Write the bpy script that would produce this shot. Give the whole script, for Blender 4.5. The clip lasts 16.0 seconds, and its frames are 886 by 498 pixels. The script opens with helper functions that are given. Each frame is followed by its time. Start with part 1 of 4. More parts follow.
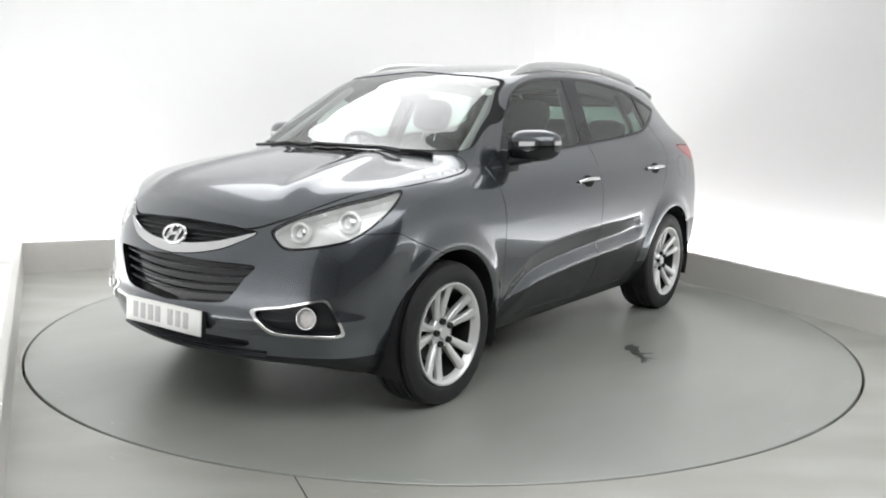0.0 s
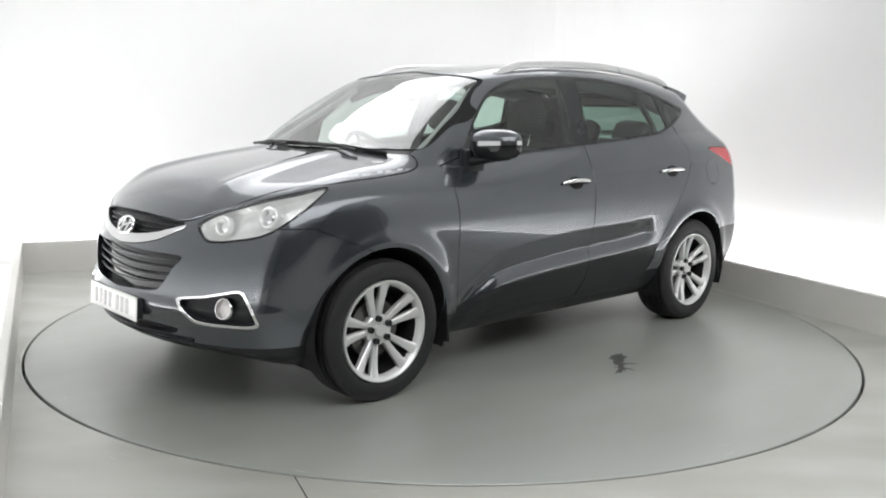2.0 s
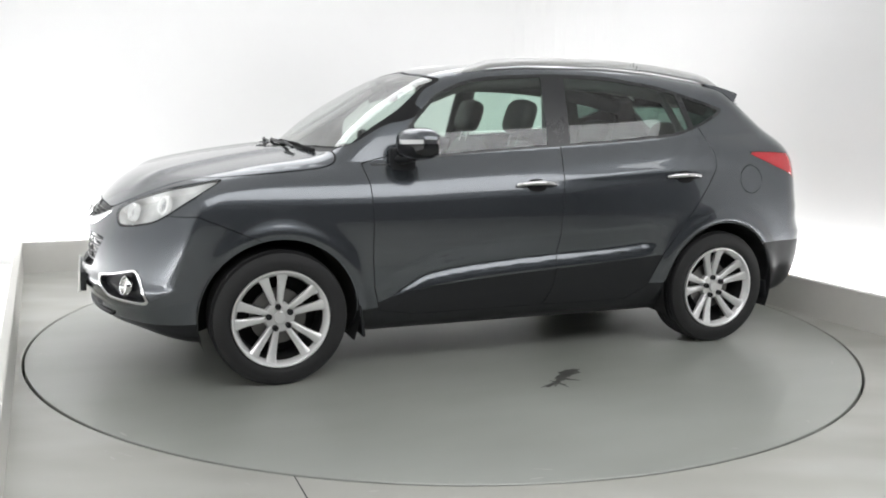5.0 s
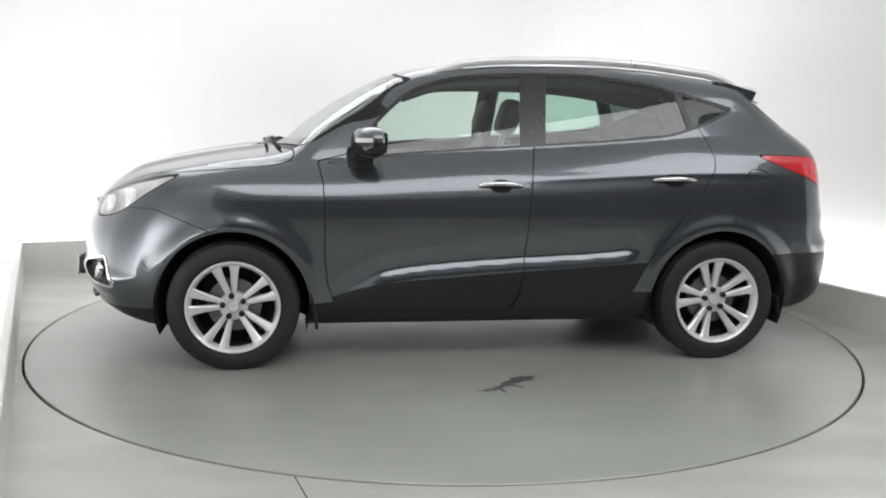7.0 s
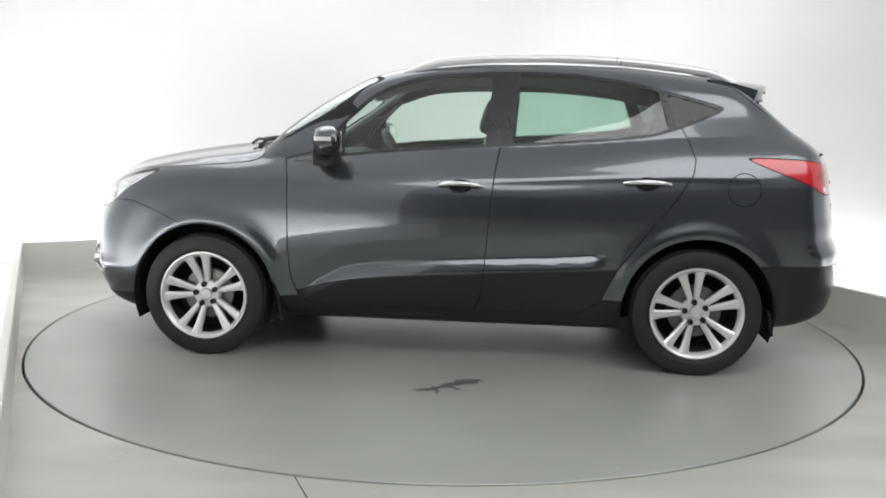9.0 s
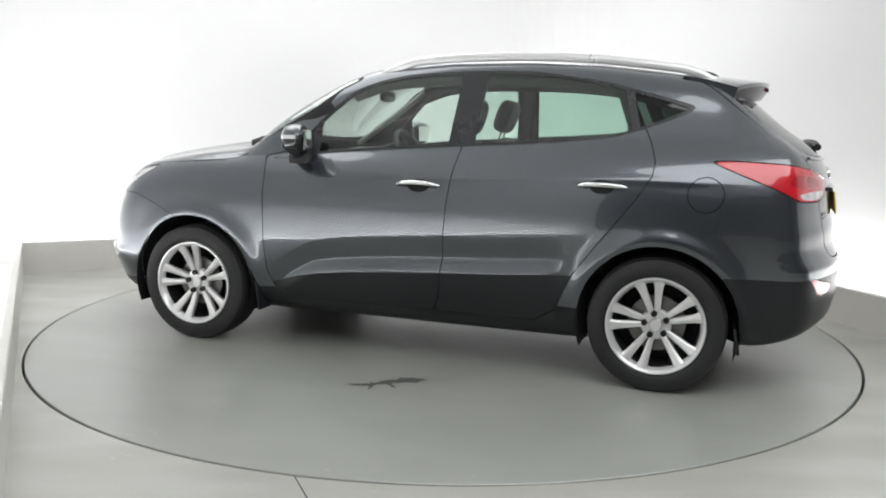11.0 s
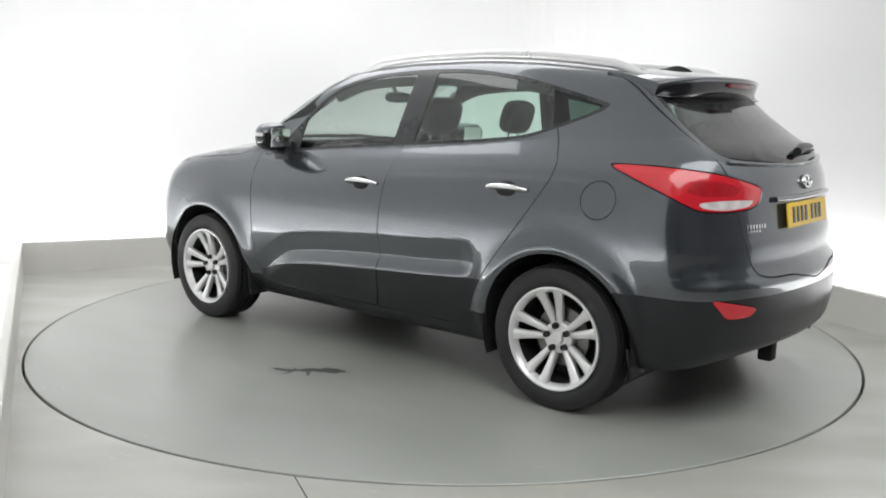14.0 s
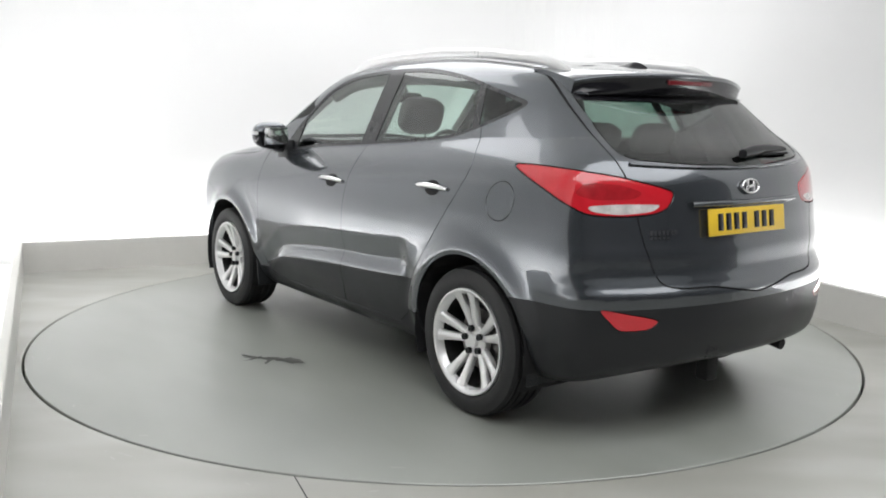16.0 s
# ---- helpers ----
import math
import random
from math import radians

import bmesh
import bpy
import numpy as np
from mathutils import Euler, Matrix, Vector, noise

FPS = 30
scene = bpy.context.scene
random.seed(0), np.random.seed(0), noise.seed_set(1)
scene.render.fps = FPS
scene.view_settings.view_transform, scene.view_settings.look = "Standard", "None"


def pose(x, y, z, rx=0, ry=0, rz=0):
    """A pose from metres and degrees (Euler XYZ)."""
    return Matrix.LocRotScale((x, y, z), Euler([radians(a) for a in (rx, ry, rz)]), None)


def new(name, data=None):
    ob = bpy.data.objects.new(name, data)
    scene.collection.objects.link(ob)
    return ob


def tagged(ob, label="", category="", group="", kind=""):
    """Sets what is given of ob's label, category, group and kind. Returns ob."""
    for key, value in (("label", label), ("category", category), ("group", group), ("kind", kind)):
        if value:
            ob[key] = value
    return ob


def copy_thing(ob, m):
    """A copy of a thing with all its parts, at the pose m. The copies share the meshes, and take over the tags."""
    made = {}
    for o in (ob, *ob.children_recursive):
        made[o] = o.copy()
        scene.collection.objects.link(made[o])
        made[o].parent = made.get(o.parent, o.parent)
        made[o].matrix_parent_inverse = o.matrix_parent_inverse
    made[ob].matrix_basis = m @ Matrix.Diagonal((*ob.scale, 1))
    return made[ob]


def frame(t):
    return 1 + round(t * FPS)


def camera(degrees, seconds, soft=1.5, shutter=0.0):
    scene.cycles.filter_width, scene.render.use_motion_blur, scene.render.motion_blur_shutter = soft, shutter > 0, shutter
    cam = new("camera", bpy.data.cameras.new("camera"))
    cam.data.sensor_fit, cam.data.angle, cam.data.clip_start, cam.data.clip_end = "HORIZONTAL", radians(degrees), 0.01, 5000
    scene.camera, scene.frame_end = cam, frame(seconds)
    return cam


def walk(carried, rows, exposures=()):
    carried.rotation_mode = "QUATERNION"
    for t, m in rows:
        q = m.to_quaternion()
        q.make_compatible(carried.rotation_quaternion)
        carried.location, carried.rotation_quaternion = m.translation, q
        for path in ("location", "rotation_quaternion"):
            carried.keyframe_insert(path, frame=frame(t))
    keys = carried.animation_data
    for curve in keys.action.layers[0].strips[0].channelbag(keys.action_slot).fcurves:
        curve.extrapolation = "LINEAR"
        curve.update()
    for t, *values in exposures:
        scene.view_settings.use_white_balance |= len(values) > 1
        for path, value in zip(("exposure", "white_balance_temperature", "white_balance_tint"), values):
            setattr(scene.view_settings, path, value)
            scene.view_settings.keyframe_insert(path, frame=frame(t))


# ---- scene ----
# A car turns on a showroom turntable in a white studio; the camera stands still.
cam = camera(54.2, 16.0, soft=1.9)
EYE = (0.0, -5.442, 1.352)
STILL = pose(*EYE, 90 - 9.04, 0, 0.13) @ pose(0, 0, 0, 0, 0, 1.08)
walk(cam, [(0.0, STILL), (16.0, STILL)])

# ---- light ----
ROOM_TURN = 25.0      # the studio's walls stand turned against the view
LEFT, RIGHT, BACK, NEAR = -2.48, 2.47, 2.70, -7.0
LEDGE_H, LEDGE_T, TROUGH = 0.25, 0.05, 0.42
WALL_H = 3.3
room_m = pose(0, 0, 0, 0, 0, ROOM_TURN)

world = bpy.data.worlds.new("studio_world")
world.use_nodes = True
world.node_tree.nodes["Background"].inputs[0].default_value = (1.0, 1.0, 1.0, 1)
world.node_tree.nodes["Background"].inputs[1].default_value = 0.02
scene.world = world
scene.view_settings.exposure = -0.35


def area(name, at, turn, size_x, size_y, watts, colour=(0.985, 0.99, 1.0)):
    lamp = bpy.data.lights.new(name, "AREA")
    lamp.shape, lamp.size, lamp.size_y, lamp.energy, lamp.color = "RECTANGLE", size_x, size_y, watts, colour
    ob = new(name, lamp)
    ob.matrix_world = room_m @ pose(*at, *turn)
    return ob


# strip lights lie in the trough behind the low ledge and wash the walls; two ceiling panels out of view fill in light
# on the floor
WASH = 81.0
area("trough_light", ((LEFT + RIGHT) / 2, BACK + LEDGE_T + 0.31, 0.06), (180, 0, 0), 5.2, 0.12, WASH * 1.1)
area("trough_light", (LEFT - LEDGE_T - 0.31, -0.4, 0.06), (180, 0, 90), 6.0, 0.12, WASH * 1.4)
area("trough_light", (RIGHT + LEDGE_T + 0.31, -0.4, 0.06), (180, 0, 90), 6.0, 0.12, WASH * 1.1)
area("ceiling_light", (0, 1.1, WALL_H - 0.06), (0, 0, 0), 4.4, 2.4, 105.0)
# unseen panel over the camera, added to brighten the near floor and car side
area("ceiling_light", (0, -4.1, WALL_H - 0.06), (0, 0, 0), 5.4, 2.6, 180.0)


# ---- materials ----
def nodes_of(name):
    m = bpy.data.materials.new(name)
    m.use_nodes = True
    return m, m.node_tree.nodes, m.node_tree.links, m.node_tree.nodes["Principled BSDF"]


def plain(name, colour, rough=0.5, metal=0.0, coat=0.0, bump=0.0, scale=40.0, vary=0.0, vscale=3.0, rvary=0.0, spec=0.5):
    """A surface with grain: colour and gloss shift at two scales, with fine relief."""
    m, n, l, b = nodes_of(name)
    b.inputs["Base Color"].default_value = (*colour, 1)
    b.inputs["Roughness"].default_value = rough
    b.inputs["Metallic"].default_value = metal
    b.inputs["Specular IOR Level"].default_value = spec
    b.inputs["Coat Weight"].default_value = coat
    b.inputs["Coat Roughness"].default_value = 0.04
    tc = n.new("ShaderNodeTexCoord")
    if vary or rvary:
        big, fine = n.new("ShaderNodeTexNoise"), n.new("ShaderNodeTexNoise")
        big.inputs["Scale"].default_value, fine.inputs["Scale"].default_value = vscale, scale
        big.inputs["Detail"].default_value = 6
        mix = n.new("ShaderNodeMath")
        mix.operation = "MULTIPLY_ADD"
        l.new(tc.outputs["Object"], big.inputs["Vector"])
        l.new(tc.outputs["Object"], fine.inputs["Vector"])
        l.new(fine.outputs["Fac"], mix.inputs[0])
        mix.inputs[1].default_value = 0.35
        l.new(big.outputs["Fac"], mix.inputs[2])
        if vary:
            ramp = n.new("ShaderNodeMapRange")
            ramp.inputs["From Min"].default_value, ramp.inputs["From Max"].default_value = 0.4, 0.95
            ramp.inputs["To Min"].default_value, ramp.inputs["To Max"].default_value = 1 - vary, 1 + vary
            l.new(mix.outputs[0], ramp.inputs["Value"])
            mul = n.new("ShaderNodeVectorMath")
            mul.operation = "SCALE"
            mul.inputs[0].default_value = colour
            l.new(ramp.outputs["Result"], mul.inputs["Scale"])
            l.new(mul.outputs["Vector"], b.inputs["Base Color"])
        if rvary:
            ramp = n.new("ShaderNodeMapRange")
            ramp.inputs["From Min"].default_value, ramp.inputs["From Max"].default_value = 0.4, 0.95
            ramp.inputs["To Min"].default_value, ramp.inputs["To Max"].default_value = max(rough - rvary, 0.02), rough + rvary
            l.new(mix.outputs[0], ramp.inputs["Value"])
            l.new(ramp.outputs["Result"], b.inputs["Roughness"])
    if bump:
        t, bp = n.new("ShaderNodeTexNoise"), n.new("ShaderNodeBump")
        t.inputs["Scale"].default_value = scale
        bp.inputs["Strength"].default_value, bp.inputs["Distance"].default_value = bump, 0.002
        l.new(tc.outputs["Object"], t.inputs["Vector"])
        l.new(t.outputs["Fac"], bp.inputs["Height"])
        l.new(bp.outputs["Normal"], b.inputs["Normal"])
    return m


def pane_material(name, tint, gloss_rough=0.01, gloss=0.085, rise=3.6):
    """Thin glass: tinted see-through with a mirror sheen that grows towards grazing."""
    m, n, l, b = nodes_of(name)
    n.remove(b)
    out = n["Material Output"]
    tr, gl, mx, fr = n.new("ShaderNodeBsdfTransparent"), n.new("ShaderNodeBsdfGlossy"), n.new("ShaderNodeMixShader"), n.new("ShaderNodeLayerWeight")
    power, sheen = n.new("ShaderNodeMath"), n.new("ShaderNodeMath")
    power.operation, sheen.operation = "POWER", "MULTIPLY_ADD"
    power.inputs[1].default_value, sheen.inputs[1].default_value, sheen.inputs[2].default_value = rise, 0.90, gloss
    tr.inputs["Color"].default_value = (*tint, 1)
    gl.inputs["Roughness"].default_value = gloss_rough
    fr.inputs["Blend"].default_value = 0.5
    l.new(fr.outputs["Facing"], power.inputs[0])
    l.new(power.outputs[0], sheen.inputs[0])
    l.new(sheen.outputs[0], mx.inputs[0])
    l.new(tr.outputs[0], mx.inputs[1])
    l.new(gl.outputs[0], mx.inputs[2])
    l.new(mx.outputs[0], out.inputs["Surface"])
    return m


def paint_material():
    """Dark grey metallic car paint with fine flake under a clear coat."""
    m, n, l, b = nodes_of("grey_metallic_paint")
    tc, fl, dirt = n.new("ShaderNodeTexCoord"), n.new("ShaderNodeTexVoronoi"), n.new("ShaderNodeTexNoise")
    fl.inputs["Scale"].default_value = 900
    dirt.inputs["Scale"].default_value, dirt.inputs["Detail"].default_value = 2.2, 5
    l.new(tc.outputs["Object"], fl.inputs["Vector"])
    l.new(tc.outputs["Object"], dirt.inputs["Vector"])
    mr = n.new("ShaderNodeMapRange")
    mr.inputs["To Min"].default_value, mr.inputs["To Max"].default_value = 0.75, 1.3
    l.new(fl.outputs["Color"], mr.inputs["Value"])
    sc = n.new("ShaderNodeVectorMath")
    sc.operation = "SCALE"
    sc.inputs[0].default_value = (0.082, 0.091, 0.103)
    l.new(mr.outputs["Result"], sc.inputs["Scale"])
    l.new(sc.outputs["Vector"], b.inputs["Base Color"])
    rr = n.new("ShaderNodeMapRange")
    rr.inputs["To Min"].default_value, rr.inputs["To Max"].default_value = 0.20, 0.28
    l.new(dirt.outputs["Fac"], rr.inputs["Value"])
    l.new(rr.outputs["Result"], b.inputs["Roughness"])
    b.inputs["Metallic"].default_value = 0.72
    b.inputs["Coat Weight"].default_value = 1.0
    b.inputs["Coat Roughness"].default_value = 0.03
    b.inputs["Coat IOR"].default_value = 1.62
    return m


PAINT = paint_material()
GLASS = pane_material("window_glass", (0.76, 0.85, 0.80))
DARK_GLASS = pane_material("privacy_glass", (0.19, 0.27, 0.24))
REAR_GLASS_TINT = pane_material("rear_door_glass", (0.56, 0.71, 0.64))
QUARTER_GLASS = pane_material("quarter_glass", (0.085, 0.12, 0.108), gloss=0.045)
SCREEN = pane_material("windscreen_glass", (0.80, 0.87, 0.84), gloss=0.085, rise=2.4)
LENS = pane_material("headlight_lens", (0.93, 0.94, 0.94))
BLACK = plain("black_plastic", (0.018, 0.019, 0.021), 0.34, bump=0.15, scale=300, rvary=0.1, spec=0.28)
GLOSSBLACK = plain("gloss_black_trim", (0.010, 0.010, 0.012), 0.12)
SURROUND = plain("satin_black_trim", (0.022, 0.023, 0.025), 0.28, rvary=0.06, scale=90)
SEAM = plain("dark_seam", (0.006, 0.006, 0.007), 0.8)
CHROME = plain("chrome", (0.78, 0.78, 0.78), 0.09, metal=1.0, rvary=0.04)
ALLOY = plain("silver_alloy", (0.74, 0.74, 0.74), 0.34, metal=0.55, coat=0.4, rvary=0.08, scale=80)
RUBBER = plain("tyre_rubber", (0.012, 0.012, 0.013), 0.62, bump=0.3, scale=160, vary=0.25, rvary=0.1)
DISC = plain("brake_disc_steel", (0.20, 0.195, 0.19), 0.4, metal=0.9, rvary=0.1, scale=60)
FACET = plain("faceted_reflector", (0.94, 0.94, 0.93), 0.22, metal=0.35, bump=1.0, scale=13, rvary=0.08, vary=0.18, vscale=14)
RAILGREY = plain("dark_grey_lining", (0.07, 0.07, 0.07), 0.75, bump=0.2, scale=200, vary=0.1)
BARREL = plain("dark_wheel_barrel", (0.035, 0.035, 0.035), 0.4, metal=0.6, vary=0.2, vscale=20)
RED = plain("red_lamp_plastic", (0.52, 0.014, 0.024), 0.14, coat=1.0, rvary=0.05, scale=120)
REDDARK = plain("dark_red_lamp_plastic", (0.34, 0.010, 0.016), 0.2, coat=1.0, vary=0.2, vscale=25)
BRAKERED = plain("unlit_brake_light_plastic", (0.13, 0.008, 0.012), 0.25, coat=0.6)
WHITELENS = plain("clear_lamp_plastic", (0.55, 0.53, 0.52), 0.15, coat=1.0, rvary=0.05, scale=140, vary=0.35, vscale=22)
CLOTH = plain("black_seat_leather", (0.028, 0.028, 0.030), 0.5, bump=0.2, scale=220, vary=0.15)
TRIMGREY = plain("grey_cabin_trim", (0.36, 0.36, 0.35), 0.7, bump=0.2, scale=200, vary=0.1)
PLATE_W = plain("white_plate", (0.75, 0.75, 0.73), 0.35, rvary=0.05)
WASHED_PRINT = plain("washed_out_print", (0.42, 0.42, 0.42), 0.4)
PLATE_Y = plain("yellow_plate", (0.70, 0.47, 0.035), 0.35, rvary=0.05)
WALL = plain("white_wall_paint", (0.685, 0.685, 0.682), 0.6, vary=0.015, vscale=1.2, bump=0.05, scale=60)
LEDGE = plain("cream_ledge_paint", (0.60, 0.59, 0.56), 0.45, vary=0.04, vscale=2.0, rvary=0.08, scale=25, bump=0.05)
DARKROOM = plain("dark_hall_wall", (0.11, 0.11, 0.117), 0.8, vary=0.2, vscale=0.8)


def floor_material(name, colour, spread, wear_gleam, tint):
    """Glossy painted concrete: cloudy worn paint, tyre smears, dull patches, and brownish reflection streaks put into
    the colour.
    """
    m, n, l, b = nodes_of(name)
    tc = n.new("ShaderNodeTexCoord")
    cloud, fine, smear_gleam = n.new("ShaderNodeTexNoise"), n.new("ShaderNodeTexNoise"), n.new("ShaderNodeTexNoise")
    mp = n.new("ShaderNodeMapping")
    mp.inputs["Scale"].default_value = (0.8, 2.2, 1)
    mp.inputs["Rotation"].default_value = (0, 0, spread)
    for t, s, d in ((cloud, 0.9, 2), (fine, 22, 5), (smear_gleam, 1.3, 2)):
        t.inputs["Scale"].default_value, t.inputs["Detail"].default_value = s, d
    l.new(tc.outputs["Object"], cloud.inputs["Vector"])
    l.new(tc.outputs["Object"], fine.inputs["Vector"])
    l.new(tc.outputs["Object"], mp.inputs["Vector"])
    l.new(mp.outputs["Vector"], smear_gleam.inputs["Vector"])
    a = n.new("ShaderNodeMath")
    a.operation = "MULTIPLY_ADD"
    l.new(fine.outputs["Fac"], a.inputs[0])
    a.inputs[1].default_value = 0.06
    l.new(cloud.outputs["Fac"], a.inputs[2])
    r = n.new("ShaderNodeMapRange")
    r.inputs["From Min"].default_value, r.inputs["From Max"].default_value = 0.12, 0.92
    r.inputs["To Min"].default_value, r.inputs["To Max"].default_value = 0.80, 1.16
    l.new(a.outputs[0], r.inputs["Value"])
    r2 = n.new("ShaderNodeMapRange")
    r2.inputs["From Min"].default_value, r2.inputs["From Max"].default_value = 0.15, 0.95
    r2.inputs["To Min"].default_value, r2.inputs["To Max"].default_value = 1.02, 1.0 - wear_gleam
    l.new(smear_gleam.outputs["Fac"], r2.inputs["Value"])
    p = n.new("ShaderNodeMath")
    p.operation = "MULTIPLY"
    l.new(r.outputs["Result"], p.inputs[0])
    l.new(r2.outputs["Result"], p.inputs[1])
    sc = n.new("ShaderNodeVectorMath")
    sc.operation = "SCALE"
    # brownish tint along the streaks stands in for reflections on the floor
    hue = n.new("ShaderNodeMix")
    hue.data_type = "RGBA"
    hue.inputs["A"].default_value = (*colour, 1)
    hue.inputs["B"].default_value = (*[c * t for c, t in zip(colour, tint)], 1)
    mask = n.new("ShaderNodeMapRange")
    mask.inputs["From Min"].default_value, mask.inputs["From Max"].default_value = 0.15, 0.95
    l.new(smear_gleam.outputs["Fac"], mask.inputs["Value"])
    l.new(mask.outputs["Result"], hue.inputs["Factor"])
    l.new(hue.outputs["Result"], sc.inputs[0])
    l.new(p.outputs[0], sc.inputs["Scale"])
    l.new(sc.outputs["Vector"], b.inputs["Base Color"])
    g = n.new("ShaderNodeMapRange")
    g.inputs["From Min"].default_value, g.inputs["From Max"].default_value = 0.12, 0.92
    g.inputs["To Min"].default_value, g.inputs["To Max"].default_value = 0.24, 0.38
    l.new(a.outputs[0], g.inputs["Value"])
    dull = n.new("ShaderNodeMath")
    dull.operation = "MULTIPLY_ADD"
    l.new(mask.outputs["Result"], dull.inputs[0])
    dull.inputs[1].default_value = wear_gleam * 0.5
    l.new(g.outputs["Result"], dull.inputs[2])
    l.new(dull.outputs[0], b.inputs["Roughness"])
    b.inputs["IOR"].default_value = 1.62
    b.inputs["Specular IOR Level"].default_value = 0.95
    return m


FLOOR = floor_material("studio_floor_paint", (0.425, 0.437, 0.413), 0.9, 0.42, (1.0, 0.95, 0.86))
TABLE = floor_material("turntable_paint", (0.305, 0.322, 0.297), 0.3, 0.16, (1.0, 0.99, 0.95))
SCUFF = plain("pale_scrape", (0.44, 0.44, 0.42), 0.5, vary=0.15, vscale=30)
STAIN = plain("oil_stain", (0.085, 0.086, 0.08), 0.35, vary=0.3, vscale=12)


# ---- building helpers ----
def mesh_from(name, verts, faces, material, smooth=True):
    me = bpy.data.meshes.new(name)
    me.from_pydata([tuple(map(float, v)) for v in verts], [], [tuple(map(int, f)) for f in faces])
    me.materials.append(material)
    if smooth:
        me.polygons.foreach_set("use_smooth", [True] * len(me.polygons))
    me.update()
    return me


def part(name, data, material, parent, label=""):
    """Link a bmesh or a ready mesh as one object under a thing or a part."""
    if isinstance(data, bmesh.types.BMesh):
        me = bpy.data.meshes.new(name)
        data.to_mesh(me)
        data.free()
        me.materials.append(material)
    else:
        me = data
    ob = new(name, me)
    ob.parent = parent
    if label:
        tagged(ob, label)
    return ob


def smooth(bm, angle=40):
    for f in bm.faces:
        f.smooth = True
    for e in bm.edges:
        if len(e.link_faces) == 2 and e.calc_face_angle(0) > radians(angle):
            e.smooth = False
    return bm


def box(size, at=(0, 0, 0), bevel=0.0, segments=2, m=None):
    bm = bmesh.new()
    bmesh.ops.create_cube(bm, size=1.0)
    bmesh.ops.scale(bm, vec=size, verts=bm.verts)
    if bevel:
        bmesh.ops.bevel(bm, geom=bm.edges[:], offset=bevel, segments=segments, affect="EDGES", profile=0.5)
    if m is not None:
        bmesh.ops.transform(bm, matrix=m, verts=bm.verts)
    bmesh.ops.translate(bm, vec=at, verts=bm.verts)
    return smooth(bm)


def lathe(profile, n=48, axis="y"):
    """Turn a profile of (radius, along) round an axis; closed where it starts and ends at radius 0."""
    bm = bmesh.new()
    rings = []
    for r, a in profile:
        ring = []
        for i in range(n):
            t = 2 * math.pi * i / n
            c, s = r * math.cos(t), r * math.sin(t)
            ring.append(bm.verts.new({"y": (c, a, s), "z": (c, s, a), "x": (a, c, s)}[axis]))
        rings.append(ring)
    for p, q in zip(rings, rings[1:]):
        for i in range(n):
            j = (i + 1) % n
            bm.faces.new((p[i], p[j], q[j], q[i]))
    bmesh.ops.remove_doubles(bm, verts=bm.verts, dist=1e-6)
    bmesh.ops.recalc_face_normals(bm, faces=bm.faces)
    return smooth(bm, 35)


def tube(points, radius, n=10, flat=1.0, caps=True):
    """A round bar along points; flat squeezes its section upright."""
    bm = bmesh.new()
    pts = [Vector(p) for p in points]
    rad = radius if isinstance(radius, (list, tuple)) else [radius] * len(pts)
    rings = []
    for i, p in enumerate(pts):
        d = (pts[min(i + 1, len(pts) - 1)] - pts[max(i - 1, 0)]).normalized()
        side = d.cross(Vector((0, 0, 1)))
        side = side.normalized() if side.length > 1e-4 else Vector((0, 1, 0))
        up = side.cross(d)
        rings.append([bm.verts.new(p + rad[i] * (math.cos(2 * math.pi * k / n) * side + flat * math.sin(2 * math.pi * k / n) * up)) for k in range(n)])
    for p, q in zip(rings, rings[1:]):
        for k in range(n):
            bm.faces.new((p[k], p[(k + 1) % n], q[(k + 1) % n], q[k]))
    if caps:
        bm.faces.new(rings[0])
        bm.faces.new(rings[-1][::-1])
    bmesh.ops.recalc_face_normals(bm, faces=bm.faces)
    return smooth(bm, 50)


def curve_points(points, n=6):
    """A smooth run of points through a few (Catmull-Rom)."""
    p = [np.array(q, float) for q in points]
    p = [2 * p[0] - p[1]] + p + [2 * p[-1] - p[-2]]
    out = []
    for i in range(1, len(p) - 2):
        for k in range(n):
            t = k / n
            out.append(0.5 * (2 * p[i] + (p[i + 1] - p[i - 1]) * t + (2 * p[i - 1] - 5 * p[i] + 4 * p[i + 1] - p[i + 2]) * t ** 2
                              + (3 * p[i] - p[i - 1] - 3 * p[i + 1] + p[i + 2]) * t ** 3))
    return out + [p[-2]]


# ---- the studio ----
def rounded_path(offset, near):
    """The wall line round the studio, offset outwards: down the left, along the back and up the right, with round corners."""
    l, r, b, rc = LEFT - offset, RIGHT + offset, BACK + offset, 0.35 + offset
    pts = [(l, near)]
    for cx, cy, a0 in ((l + 0.02, b - 0.02, None), (r - rc, b - rc, 90)):
        if a0 is None:
            pts += [(l, b)]
        else:
            pts += [(cx + rc * math.cos(radians(a0 - k * 90 / 12)), cy + rc * math.sin(radians(a0 - k * 90 / 12))) for k in range(13)]
    return pts + [(r, near)]


def strip(name, rows, material, label):
    """A sheet between lines of equal length, each line one height of the wall."""
    verts, faces, n = [], [], len(rows[0])
    for row in rows:
        verts += row
    for j in range(len(rows) - 1):
        for i in range(n - 1):
            faces.append((j * n + i, j * n + i + 1, (j + 1) * n + i + 1, (j + 1) * n + i))
    ob = new(name, mesh_from(name, verts, faces, material, False))
    ob.matrix_world = room_m
    return tagged(ob, label, kind="structure")


